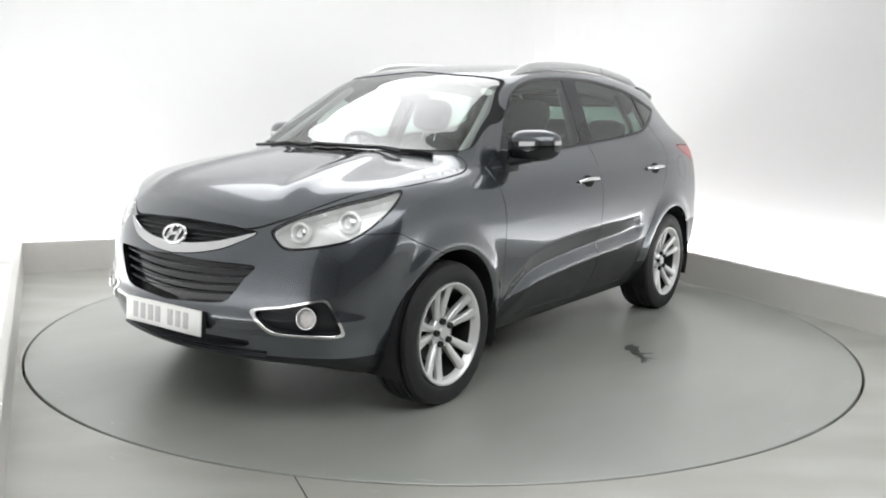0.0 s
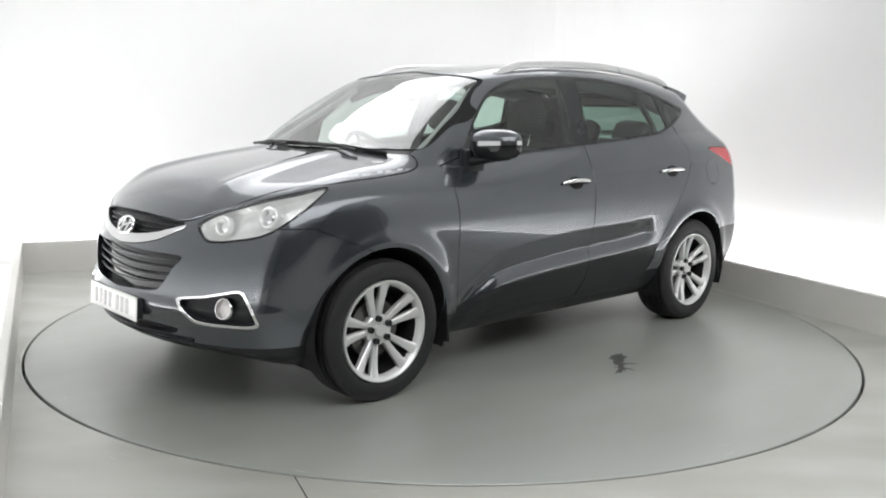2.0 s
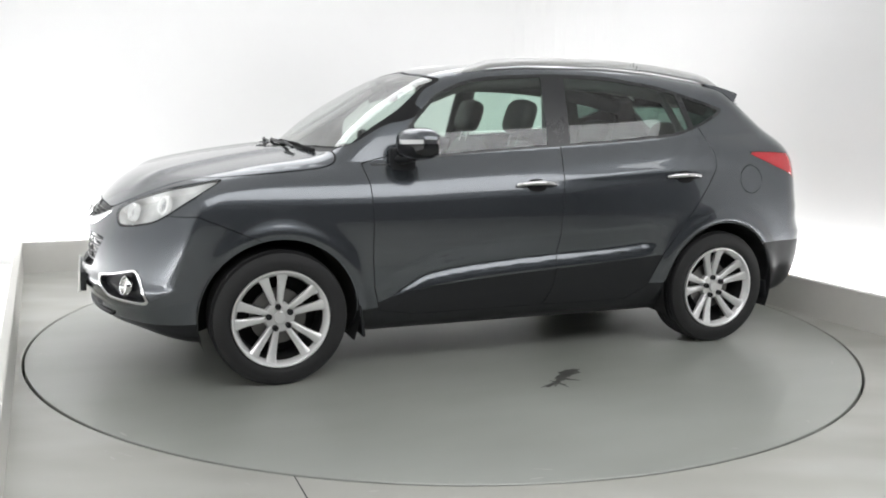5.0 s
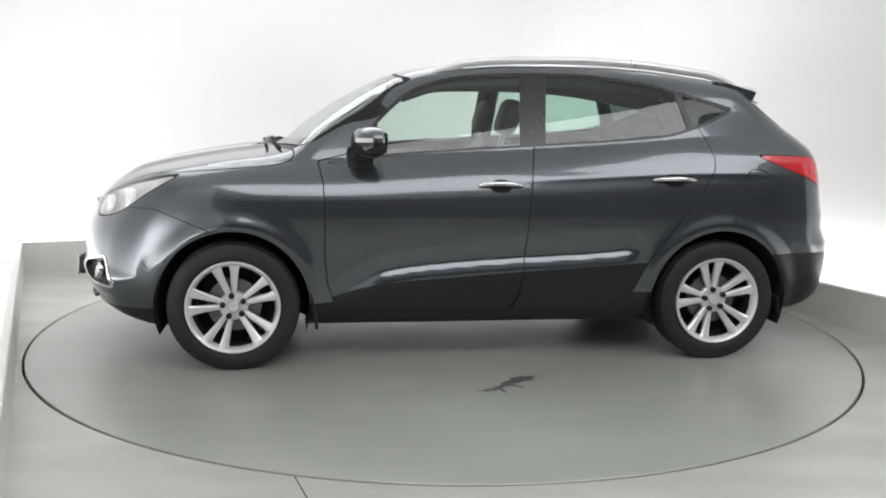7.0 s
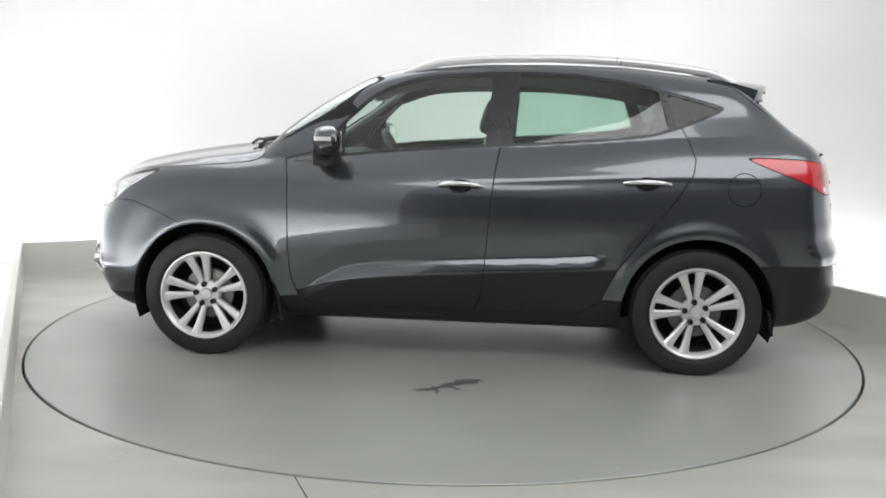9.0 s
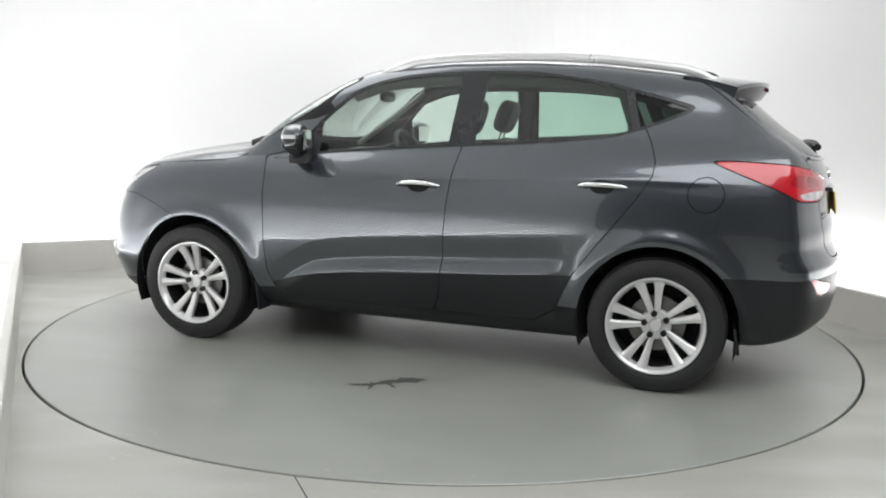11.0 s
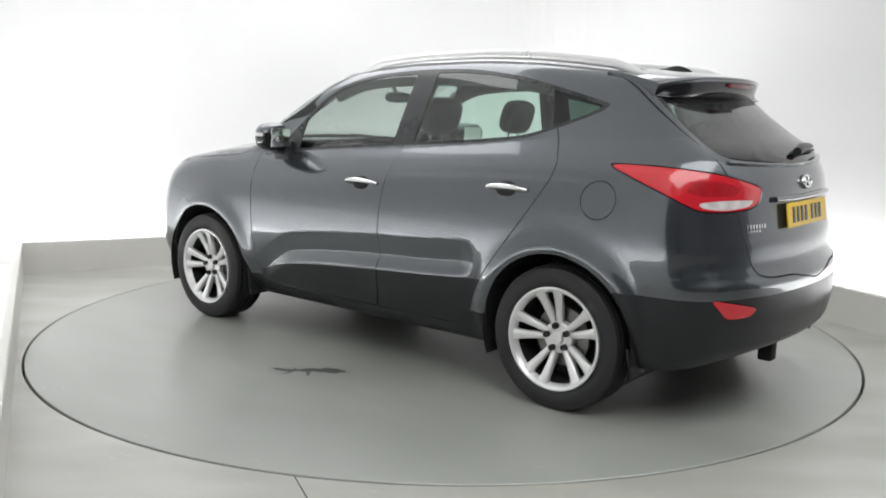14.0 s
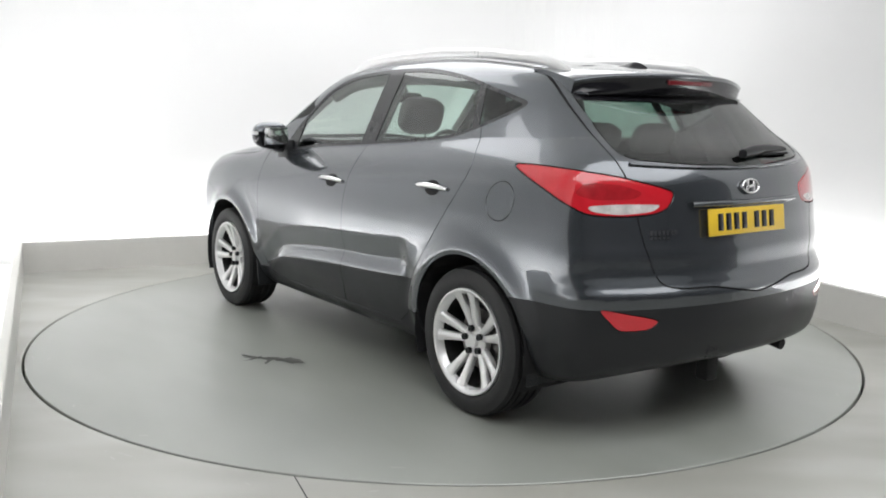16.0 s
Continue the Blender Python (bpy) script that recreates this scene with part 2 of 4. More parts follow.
def build_studio():
    near = -3.6
    lift = lambda off, z: [(x, y, z) for x, y in rounded_path(off, near)]
    # low ledge: face, rounded top, back and trough floor in one piece of trim
    strip("ledge_trim", [lift(0, 0), lift(0, LEDGE_H - 0.006), lift(0.006, LEDGE_H), lift(LEDGE_T - 0.006, LEDGE_H), lift(LEDGE_T, LEDGE_H - 0.006), lift(LEDGE_T, 0.0)],
          LEDGE, "low cream painted ledge that hides the wall lights")
    strip("trough_floor", [lift(LEDGE_T, 0.004), lift(LEDGE_T + TROUGH, 0.004)], WALL, "white trough floor behind the ledge")
    inner, outer = LEDGE_T + TROUGH, LEDGE_T + TROUGH + 0.12
    strip("wall_cyclorama", [lift(inner, 0), lift(inner, WALL_H - 0.5)] + [lift(inner - 0.5 * (1 - math.cos(a)), WALL_H - 0.5 + 0.5 * math.sin(a)) for a in (0.4, 0.8, 1.2, 1.57)]
          + [lift(outer, WALL_H + 0.1), lift(outer, 0)], WALL, "seamless white studio wall washed with light")
    ceil = box((9.0, 12.6, 0.1), (0, -2.0, WALL_H + 0.06))
    ob = part("ceiling", ceil, WALL, None)
    ob.matrix_world = room_m
    tagged(ob, "plain white studio ceiling", kind="structure")
    # the dim hall behind the camera
    for name, size, at in (("wall_hall_end", (9.0, 0.15, 3.4), (0, NEAR - 1.2, 1.7)), ("wall_hall_left", (0.15, 5.0, 3.4), (-4.2, -6.0, 1.7)), ("wall_hall_right", (0.15, 5.0, 3.4), (4.2, -6.0, 1.7)),
                           ("wall_return_left", (1.35, 0.12, 3.4), (-3.64, -3.64, 1.7)), ("wall_return_right", (1.35, 0.12, 3.4), (3.64, -3.64, 1.7))):
        ob = part(name, box(size, at), DARKROOM, None)
        ob.matrix_world = room_m
        tagged(ob, "dim grey wall of the hall", kind="structure")


def build_floor():
    r0, n = 2.453, 160
    verts, faces = [], []
    for i in range(n):
        a = 2 * math.pi * i / n
        c, s = math.cos(a), math.sin(a)
        k = 8.6 / max(abs(c), abs(s))
        verts += [(r0 * c, r0 * s, -0.08), (r0 * c, r0 * s, -0.004), ((r0 + 0.004) * c, (r0 + 0.004) * s, 0.0), (k * c, k * s, 0.0)]
    for i in range(n):
        a, b = 4 * i, 4 * ((i + 1) % n)
        faces += [(a + k, a + k + 1, b + k + 1, b + k) for k in range(3)]
    tagged(new("floor", mesh_from("floor", verts, faces, FLOOR, False)), "glossy grey painted studio floor, worn, with reflection streaks in its colour", kind="structure")
    pit = lathe([(2.5, -0.08), (0.0, -0.08)], 64, "z")
    tagged(part("turntable_pit", pit, SEAM, None), "dark pit below the turntable", kind="structure")


def build_turntable():
    disc = lathe([(0, -0.07), (2.440, -0.07), (2.440, -0.003), (2.437, 0.0), (0, 0.0)], 160, "z")
    table = part("turntable", disc, TABLE, None)
    tagged(table, "round grey painted car turntable with a dark rim gap", "turntable")
    return table


build_studio()
build_floor()
turntable = build_turntable()


# ---- car body form: a smooth field, negative inside (car space: x forward, y left, z up) ----
def spline(xs, ys):
    """A monotone cubic curve through a few stations."""
    xs, ys = np.array(xs, float), np.array(ys, float)
    h, d = np.diff(xs), np.diff(ys) / np.diff(xs)
    m = np.zeros(len(xs))
    m[0], m[-1] = d[0], d[-1]
    for i in range(1, len(xs) - 1):
        if d[i - 1] * d[i] > 0:
            w1, w2 = 2 * h[i] + h[i - 1], h[i] + 2 * h[i - 1]
            m[i] = (w1 + w2) / (w1 / d[i - 1] + w2 / d[i])

    def f(x):
        x = np.asarray(x, float)
        xc = np.clip(x, xs[0], xs[-1])
        i = np.clip(np.searchsorted(xs, xc) - 1, 0, len(xs) - 2)
        t = (xc - xs[i]) / h[i]
        a, b = ys[i], ys[i + 1]
        v = (1 + 2 * t) * (1 - t) ** 2 * a + t * (1 - t) ** 2 * h[i] * m[i] + t * t * (3 - 2 * t) * b + t * t * (t - 1) * h[i] * m[i + 1]
        return v + np.where(x < xs[0], (x - xs[0]) * m[0], 0) + np.where(x > xs[-1], (x - xs[-1]) * m[-1], 0)
    return f


def sstep(a, b, x):
    t = np.clip((x - a) / (b - a), 0, 1)
    return t * t * (3 - 2 * t)


def smax(a, b, k):
    h = np.clip(0.5 + 0.5 * (a - b) / k, 0, 1)
    return b + (a - b) * h + k * h * (1 - h)


TOP = spline([-1.80, -1.45, -1.2, -0.9, -0.5, -0.2, 0.1, 0.35, 0.5, 0.65, 0.80, 0.95, 1.10, 1.18, 1.35, 1.6, 1.85, 2.02, 2.14],
             [1.515, 1.568, 1.600, 1.630, 1.648, 1.648, 1.628, 1.593, 1.549, 1.476, 1.390, 1.287, 1.170, 1.150, 1.126, 1.087, 1.033, 0.968, 0.88])
FRONT = spline([0.18, 0.30, 0.42, 0.485, 0.53, 0.60, 0.68, 0.80, 0.90, 1.0], [2.06, 2.145, 2.203, 2.222, 2.207, 2.201, 2.190, 2.148, 2.09, 2.0])
REAR = spline([0.18, 0.30, 0.40, 0.52, 0.64, 0.69, 0.74, 0.80, 0.86, 0.95, 1.08, 1.16, 1.30, 1.45, 1.60],
              [-2.05, -2.13, -2.172, -2.190, -2.190, -2.167, -2.148, -2.146, -2.133, -2.120, -2.097, -2.055, -1.87, -1.69, -1.50])
PLAN = spline([-2.2, -1.8, -1.3, -0.8, -0.2, 0.5, 1.0, 1.35, 1.7, 2.0], [0.80, 0.875, 0.905, 0.898, 0.895, 0.89, 0.89, 0.895, 0.883, 0.845])
SECT_Z = [0.18, 0.27, 0.36, 0.44, 0.54, 0.66, 0.80, 0.88, 0.93, 1.00, 1.06, 1.12]
SECT = spline(SECT_Z, [-0.16, -0.085, -0.044, -0.020, -0.008, 0.001, 0.004, -0.003, -0.014, -0.042, -0.080, -0.128])
SECT_NOSE = spline(SECT_Z, [-0.16, -0.085, -0.048, -0.024, -0.012, -0.002, 0.005, 0.002, -0.004, -0.020, -0.044, -0.076])
BELT = spline([-1.6, -1.2, -0.8, -0.2, 0.5, 0.95], [1.25, 1.235, 1.20, 1.155, 1.115, 1.085])
CREASE = spline([-1.0, -0.82, -0.52, -0.19, 0.16, 0.54, 0.66, 0.80, 0.88], [0.645, 0.638, 0.616, 0.600, 0.576, 0.527, 0.469, 0.386, 0.34])
SCALLOP = spline([-0.20, -0.14, -0.09, -0.045, -0.008, 0.05, 0.095, 0.108, 0.13], [0.0, 0.004, 0.007, -0.007, -0.025, -0.013, -0.0012, 0.0, 0.0])
WHEEL_X, WHEEL_R = 1.32, 0.339
HUB_Z, ARCH_Z = 0.334, 0.343


def half_width(x, z):
    zb = BELT(x)
    zz = np.where(z < 0.8, z, 0.8 + (z - 0.8) * 0.32 / (zb - 0.8))
    zz = np.minimum(zz, 1.12)
    nose = sstep(0.55, 1.75, x)
    y = PLAN(x) + SECT(zz) * (1 - nose) + SECT_NOSE(zz) * nose
    above = np.maximum(z - zb, 0)
    y = y - 0.40 * above - 0.12 * above ** 2 - 0.06 * sstep(-0.9, -1.7, x) * sstep(1.1, 1.4, z)
    # lower door crease, shoulder line and wheel arch flares
    zc = CREASE(x)
    w = sstep(0.88, 0.70, x) * sstep(-0.88, -0.76, x)
    y = y + w * SCALLOP(np.clip(z - zc, -0.2, 0.13))
    sh = 1.000 + 0.045 * sstep(0.0, -1.3, x)
    y = y + 0.004 * np.exp(-((z - sh) / 0.022) ** 2) * sstep(0.1, -0.5, x) * sstep(-1.75, -1.4, x)
    for wx in (WHEEL_X, -WHEEL_X):
        d = np.hypot(x - wx, z - ARCH_Z)
        y = y + 0.022 * np.exp(-((d - 0.41) / 0.055) ** 2) * sstep(0.2, 0.35, z) * (1 - 0.75 * sstep(1.45, 1.72, x))
    return y


def body_field(x, y, z):
    y = np.abs(y)
    xf = x + sstep(-0.2, 0.6, x) * (0.33 * y ** 2 + 0.17 * y ** 4)
    xt = x + sstep(-0.2, 0.6, x) * (0.11 + 0.07 * sstep(1.7, 2.0, x)) * y ** 2
    xr = x - 0.20 * y ** 2 - 0.14 * y ** 4
    crown = (0.09 - 0.02 * sstep(1.0, 1.4, x)) * y ** 2
    e = 1e-3
    slope = (TOP(xt + e) - TOP(xt - e)) / (2 * e)
    top = (z - TOP(xt) + crown) / np.sqrt(1 + slope ** 2)
    fs = (FRONT(z + e) - FRONT(z - e)) / (2 * e)
    front = (xf - FRONT(z)) / np.sqrt(1 + fs ** 2)
    rs = (REAR(z + e) - REAR(z - e)) / (2 * e)
    rear = (REAR(z) - xr) / np.sqrt(1 + rs ** 2)
    side = (y - half_width(x, z)) / np.where(z > BELT(x), 1.09, 1.0)
    # soft hood ridges that run from the screen to the grille corners
    ridge = 0.016 * np.exp(-((y - 0.30 - 0.16 * (x - 1.0)) / 0.07) ** 2) * sstep(1.05, 1.25, x) * sstep(2.1, 1.8, x)
    top = top - ridge
    f = smax(top, front, 0.07)
    f = smax(f, rear, 0.035)
    f = smax(f, side, 0.085)
    return smax(f, 0.20 + 0.075 * sstep(1.65, 2.0, x) + 0.05 * sstep(-1.52, -1.72, x) + 0.09 * sstep(-1.75, -2.15, x) - z, 0.05)


def body_normal(p):
    e = 2e-3
    g = [body_field(*(p + e * a).T) - body_field(*(p - e * a).T) for a in np.eye(3)]
    g = np.stack(g, -1)
    return g / np.linalg.norm(g, axis=-1, keepdims=True)


def drop_in(q, a):
    """Slide points from q (outside) towards a (inside) until they lie on the body's skin."""
    lo, hi = np.zeros(len(q)), np.ones(len(q))
    for _ in range(34):
        mid = (lo + hi) / 2
        out = body_field(*(q + mid[:, None] * (a - q)).T) > 0
        lo, hi = np.where(out, mid, lo), np.where(out, hi, mid)
    return q + ((lo + hi) / 2)[:, None] * (a - q)


# ---- cutting the skin into panels ----
def shell_grid():
    """Quads over the left half of the body, slid onto its skin from a box round it."""
    def sheet(us, vs, at):
        g = np.array([[at(u, v) for v in vs] for u in us], float)
        nu, nv = len(us), len(vs)
        f = [(i * nv + j, (i + 1) * nv + j, (i + 1) * nv + j + 1, i * nv + j + 1) for i in range(nu - 1) for j in range(nv - 1)]
        return g.reshape(-1, 3), f
    xs, ys, zs = np.linspace(-2.5, 2.5, 281), np.linspace(0, 1.25, 61), np.linspace(0.12, 1.85, 121)
    sheets = [sheet(xs, zs, lambda u, v: (u, 1.25, v)), sheet(xs[::-1], ys, lambda u, v: (u, v, 1.85)),
              sheet(ys[::-1], zs, lambda u, v: (2.5, u, v)), sheet(ys, zs, lambda u, v: (-2.5, u, v)), sheet(xs, ys, lambda u, v: (u, v, 0.12))]
    verts, faces, k = [], [], 0
    for n, (g, f) in enumerate(sheets):
        verts.append(g)
        faces += [tuple(k + i for i in (q if n != 0 else q[::-1])) for q in f]
        k += len(g)
    q = np.concatenate(verts)
    a = np.stack([q[:, 0] * 0.68, np.zeros(len(q)), np.interp(q[:, 2], [0.12, 0.6, 1.85], [0.5, 0.75, 0.95])], -1)
    p = drop_in(q, a)
    p[np.abs(q[:, 1]) < 1e-9, 1] = 0.0
    # weld the seams between the sheets
    key, first, remap = np.round(p * 1e5).astype(np.int64), {}, np.zeros(len(p), int)
    for i, t in enumerate(map(tuple, key)):
        remap[i] = first.setdefault(t, i)
    out = []
    for f in faces:
        g = []
        for i in f:
            j = int(remap[i])
            if j not in g:
                g.append(j)
        if len(g) > 2:
            out.append(tuple(g))
    return p, out


def ring(points, n=6, sharp=False):
    """A closed outline through a few corners, rounded unless sharp."""
    p = [np.array(q, float) for q in points]
    if sharp:
        return np.array(p)
    out, m = [], len(p)
    for i in range(m):
        a, b, c, d = p[i - 1], p[i], p[(i + 1) % m], p[(i + 2) % m]
        for k in range(n):
            t = k / n
            # centripetal blend, kept tight so that corners hold their place
            tan1, tan2 = 0.35 * (c - a), 0.35 * (d - b)
            lim = np.linalg.norm(c - b)
            tan1 = tan1 * min(1, lim / (np.linalg.norm(tan1) + 1e-9))
            tan2 = tan2 * min(1, lim / (np.linalg.norm(tan2) + 1e-9))
            out.append((2 * t ** 3 - 3 * t ** 2 + 1) * b + (t ** 3 - 2 * t ** 2 + t) * tan1 + (-2 * t ** 3 + 3 * t ** 2) * c + (t ** 3 - t ** 2) * tan2)
    return np.array(out)


def outline_distance(uv, poly):
    """Signed distance to a closed outline, negative inside."""
    best, inside = np.full(len(uv), 1e9), np.zeros(len(uv), bool)
    for a, b in zip(poly, np.roll(poly, -1, 0)):
        ab = b - a
        t = np.clip(((uv - a) @ ab) / (ab @ ab + 1e-12), 0, 1)
        best = np.minimum(best, np.linalg.norm(uv - a - t[:, None] * ab, axis=1))
        cross = (a[1] > uv[:, 1]) != (b[1] > uv[:, 1])
        if abs(b[1] - a[1]) > 1e-12:
            inside ^= cross & (uv[:, 0] < (b[0] - a[0]) * (uv[:, 1] - a[1]) / (b[1] - a[1]) + a[0])
    return np.where(inside, -best, best)


R2 = math.sqrt(0.5)
VIEWS = {
    "side": lambda p: (p[:, [0, 2]], 0.35 - p[:, 1]),
    "front": lambda p: (p[:, [1, 2]], 0.15 - p[:, 0]),
    "rear": lambda p: (p[:, [1, 2]], p[:, 0] + 1.35),
    "fl": lambda p: (np.stack([(p[:, 1] - p[:, 0]) * R2, p[:, 2]], -1), 1.2 - p[:, 0]),
    "rl": lambda p: (np.stack([(p[:, 1] + p[:, 0]) * R2, p[:, 2]], -1), p[:, 0] + 1.3),
    "top": lambda p: (p[:, [0, 1]], 0.80 - p[:, 2]),
}


class Skin:
    """The pool of faces that has not yet been cut into panels."""
    def __init__(self):
        self.p, self.faces = shell_grid()

    def split(self, d, faces, level):
        """Faces cut along d = level: those below and those above."""
        d = d - level
        d = np.where(np.abs(d) < 1e-6, 1e-6, d)
        new_p, cache, low, high, n0 = [], {}, [], [], len(self.p)
        neg = d < 0
        for f in faces:
            s = [neg[i] for i in f]
            if all(s):
                low.append(f)
            elif not any(s):
                high.append(f)
            else:
                a, b = [], []
                for k, i in enumerate(f):
                    j = f[(k + 1) % len(f)]
                    (a if neg[i] else b).append(i)
                    if neg[i] != neg[j]:
                        e = (i, j) if i < j else (j, i)
                        if e not in cache:
                            t = d[e[0]] / (d[e[0]] - d[e[1]])
                            cache[e] = n0 + len(new_p)
                            new_p.append(self.p[e[0]] + t * (self.p[e[1]] - self.p[e[0]]))
                        a.append(cache[e])
                        b.append(cache[e])
                if len(a) > 2:
                    low.append(tuple(a))
                if len(b) > 2:
                    high.append(tuple(b))
        if new_p:
            self.p = np.concatenate([self.p, np.array(new_p)])
        return low, high

    def dist(self, view, poly):
        uv, cond = VIEWS[view](self.p)
        return np.maximum(outline_distance(uv, poly), cond)

    def cut(self, view, poly, gap=0.0, source=None):
        """Take the faces inside an outline out of the pool; with a gap, a strip round them is dropped for a recessed seam."""
        faces = self.faces if source is None else source
        low, high = self.split(self.dist(view, poly), faces, -gap)
        strip_faces = []
        if gap:
            strip_faces, high = self.split(self.dist(view, poly), high, gap)
        if source is None:
            self.faces = high
            self.seams += strip_faces
            return low
        return low, high

    seams = []


def skin_mesh(name, skin, faces, material, sink=0.0, flange=0.014, both=False, mirrored=False):
    """A panel: its outer skin with the body's own normals, and a folded edge that gives it thickness."""
    ids = sorted({i for f in faces for i in f})
    at = {i: k for k, i in enumerate(ids)}
    p = skin.p[ids]
    nrm = body_normal(p)
    nrm[np.abs(p[:, 1]) < 1e-6, 1] = 0
    p = p - sink * nrm
    fs = [tuple(at[i] for i in f) for f in faces]
    if flange:
        count = {}
        for f in fs:
            for a, b in zip(f, f[1:] + f[:1]):
                count[(a, b)] = 1
        edges = [(a, b) for (a, b) in count if (b, a) not in count and not (abs(p[a][1]) < 1e-6 and abs(p[b][1]) < 1e-6)]
        rim, extra, nextra = {}, [], []
        for a, b in edges:
            t = p[b] - p[a]
            o = np.cross(t, nrm[a])
            o = o / (np.linalg.norm(o) + 1e-12)
            for v in (a, b):
                rim.setdefault(v, []).append(o)
        idx, base = {}, len(p)
        for v, os_ in rim.items():
            o = np.mean(os_, 0)
            o = o / (np.linalg.norm(o) + 1e-12)
            soft_n = o * 0.7 + nrm[v] * 0.7
            idx[v] = base + len(extra)
            extra += [p[v], p[v] - flange * nrm[v] - 0.001 * o]
            nextra += [soft_n / np.linalg.norm(soft_n), o] if flange > 0 else [-o, -o]
        if extra:
            p, nrm = np.concatenate([p, extra]), np.concatenate([nrm, nextra])
            fs = fs + [(idx[b], idx[a], idx[a] + 1, idx[b] + 1) for a, b in edges]
    flip = np.array([1, -1, 1.0])
    if mirrored:
        p, nrm, fs = p * flip, nrm * flip, [f[::-1] for f in fs]
    elif both:
        n = len(p)
        fs = fs + [tuple(i + n for i in f[::-1]) for f in fs]
        p, nrm = np.concatenate([p, p * flip]), np.concatenate([nrm, nrm * flip])
        key, first, remap = np.round(np.concatenate([p, nrm], 1) * 1e5).astype(np.int64), {}, []
        for i, t in enumerate(map(tuple, key)):
            remap.append(first.setdefault(t, i))
        keep = sorted(set(remap))
        pos = {v: k for k, v in enumerate(keep)}
        p, nrm = p[keep], nrm[keep]
        fs = [tuple(pos[remap[i]] for i in f) for f in fs]
    seen_faces, clean = set(), []
    for f in fs:
        g = tuple(dict.fromkeys(f))
        if len(g) > 2 and tuple(sorted(g)) not in seen_faces:
            seen_faces.add(tuple(sorted(g)))
            clean.append(g)
    nrm = np.nan_to_num(nrm)
    me = mesh_from(name, p, clean, material)
    me.validate()
    if len(me.vertices) == len(nrm) and len(me.polygons):
        me.normals_split_custom_set_from_vertices([tuple(v) for v in nrm])
    return me


def orient(skin):
    """Make every quad face outwards."""
    n = body_normal(skin.p)
    out = []
    for f in skin.faces:
        a, b, c = skin.p[f[0]], skin.p[f[1]], skin.p[f[2]]
        g = np.cross(b - a, c - a)
        out.append(f if g @ n[f[0]] > 0 else f[::-1])
    skin.faces = out


def circle(cx, cz, r, n=40):
    return np.array([(cx + r * math.cos(2 * math.pi * k / n), cz + r * math.sin(2 * math.pi * k / n)) for k in range(n)])


GLASS_LINE = [(0.70, 1.103), (0.60, 1.275), (0.435, 1.434), (0.28, 1.507), (0.087, 1.548), (-0.266, 1.570), (-0.62, 1.566), (-0.97, 1.520),
              (-1.326, 1.432), (-1.435, 1.398), (-1.40, 1.362), (-1.23, 1.292), (-1.02, 1.232), (-0.60, 1.192), (-0.20, 1.166), (0.30, 1.130)]
HEADLIGHT = [(-1.098, 0.848), (-0.995, 0.903), (-0.80, 0.962), (-0.66, 0.992), (-0.545, 1.012), (-0.605, 0.936), (-0.715, 0.853), (-0.81, 0.808), (-0.975, 0.780), (-1.055, 0.784)]
FOG = [(-1.190, 0.524), (-1.05, 0.552), (-0.900, 0.584), (-0.868, 0.574), (-0.802, 0.434), (-0.918, 0.421), (-1.10, 0.430)]
UPPER_GRILLE = [(-0.2, 0.862), (0.30, 0.858), (0.425, 0.838), (0.385, 0.808), (0.28, 0.762), (0.10, 0.730), (-0.2, 0.725)]
UPPER_MESH = [(-0.2, 0.872), (0.30, 0.870), (0.445, 0.850), (0.365, 0.822), (0.255, 0.793), (0.09, 0.772), (-0.2, 0.769)]
LOWER_GRILLE = [(-0.2, 0.712), (0.20, 0.712), (0.455, 0.708), (0.42, 0.655), (0.335, 0.552), (0.18, 0.532), (-0.2, 0.526)]
TAIL = [(-0.505, 1.140), (-0.72, 1.139), (-0.934, 1.110), (-1.140, 1.054), (-1.125, 0.990), (-1.06, 0.965), (-0.94, 0.958), (-0.80, 0.970), (-0.65, 1.045)]
TAIL_CLEAR = [(-0.81, 0.998), (-0.94, 1.006), (-1.09, 1.002), (-1.06, 0.977), (-0.94, 0.966), (-0.83, 0.978)]
REFLECTOR = [(-0.872, 0.603), (-0.99, 0.582), (-1.105, 0.553), (-1.065, 0.518), (-0.955, 0.517), (-0.91, 0.555)]
WINDSCREEN = [(-0.2, 1.160), (0.45, 1.160), (0.70, 1.163), (0.718, 1.185), (0.690, 1.265), (0.652, 1.36), (0.597, 1.46), (0.545, 1.53), (0.30, 1.555), (-0.2, 1.562)]
REAR_GLASS = [(-0.2, 1.150), (0.30, 1.158), (0.55, 1.176), (0.615, 1.21), (0.595, 1.33), (0.545, 1.47), (-0.2, 1.485)]
HOOD = [(2.13, -0.2), (2.115, 0.15), (2.085, 0.32), (2.045, 0.43), (1.965, 0.545), (1.83, 0.655), (1.61, 0.785), (1.35, 0.805), (1.10, 0.785), (1.02, 0.76), (1.012, 0.71), (1.095, 0.5), (1.165, 0.2), (1.175, -0.2)]
FRONT_DOOR = [(0.885, 1.085), (0.858, 0.98), (0.850, 0.80), (0.852, 0.615), (0.838, 0.45), (0.80, 0.33), (0.60, 0.295), (-0.15, 0.295), (-0.195, 0.40), (-0.212, 0.60), (-0.230, 0.85), (-0.250, 1.05),
              (-0.270, 1.165), (-0.285, 1.35), (-0.295, 1.50), (0.10, 1.48), (0.40, 1.34), (0.62, 1.16), (0.76, 1.115)]
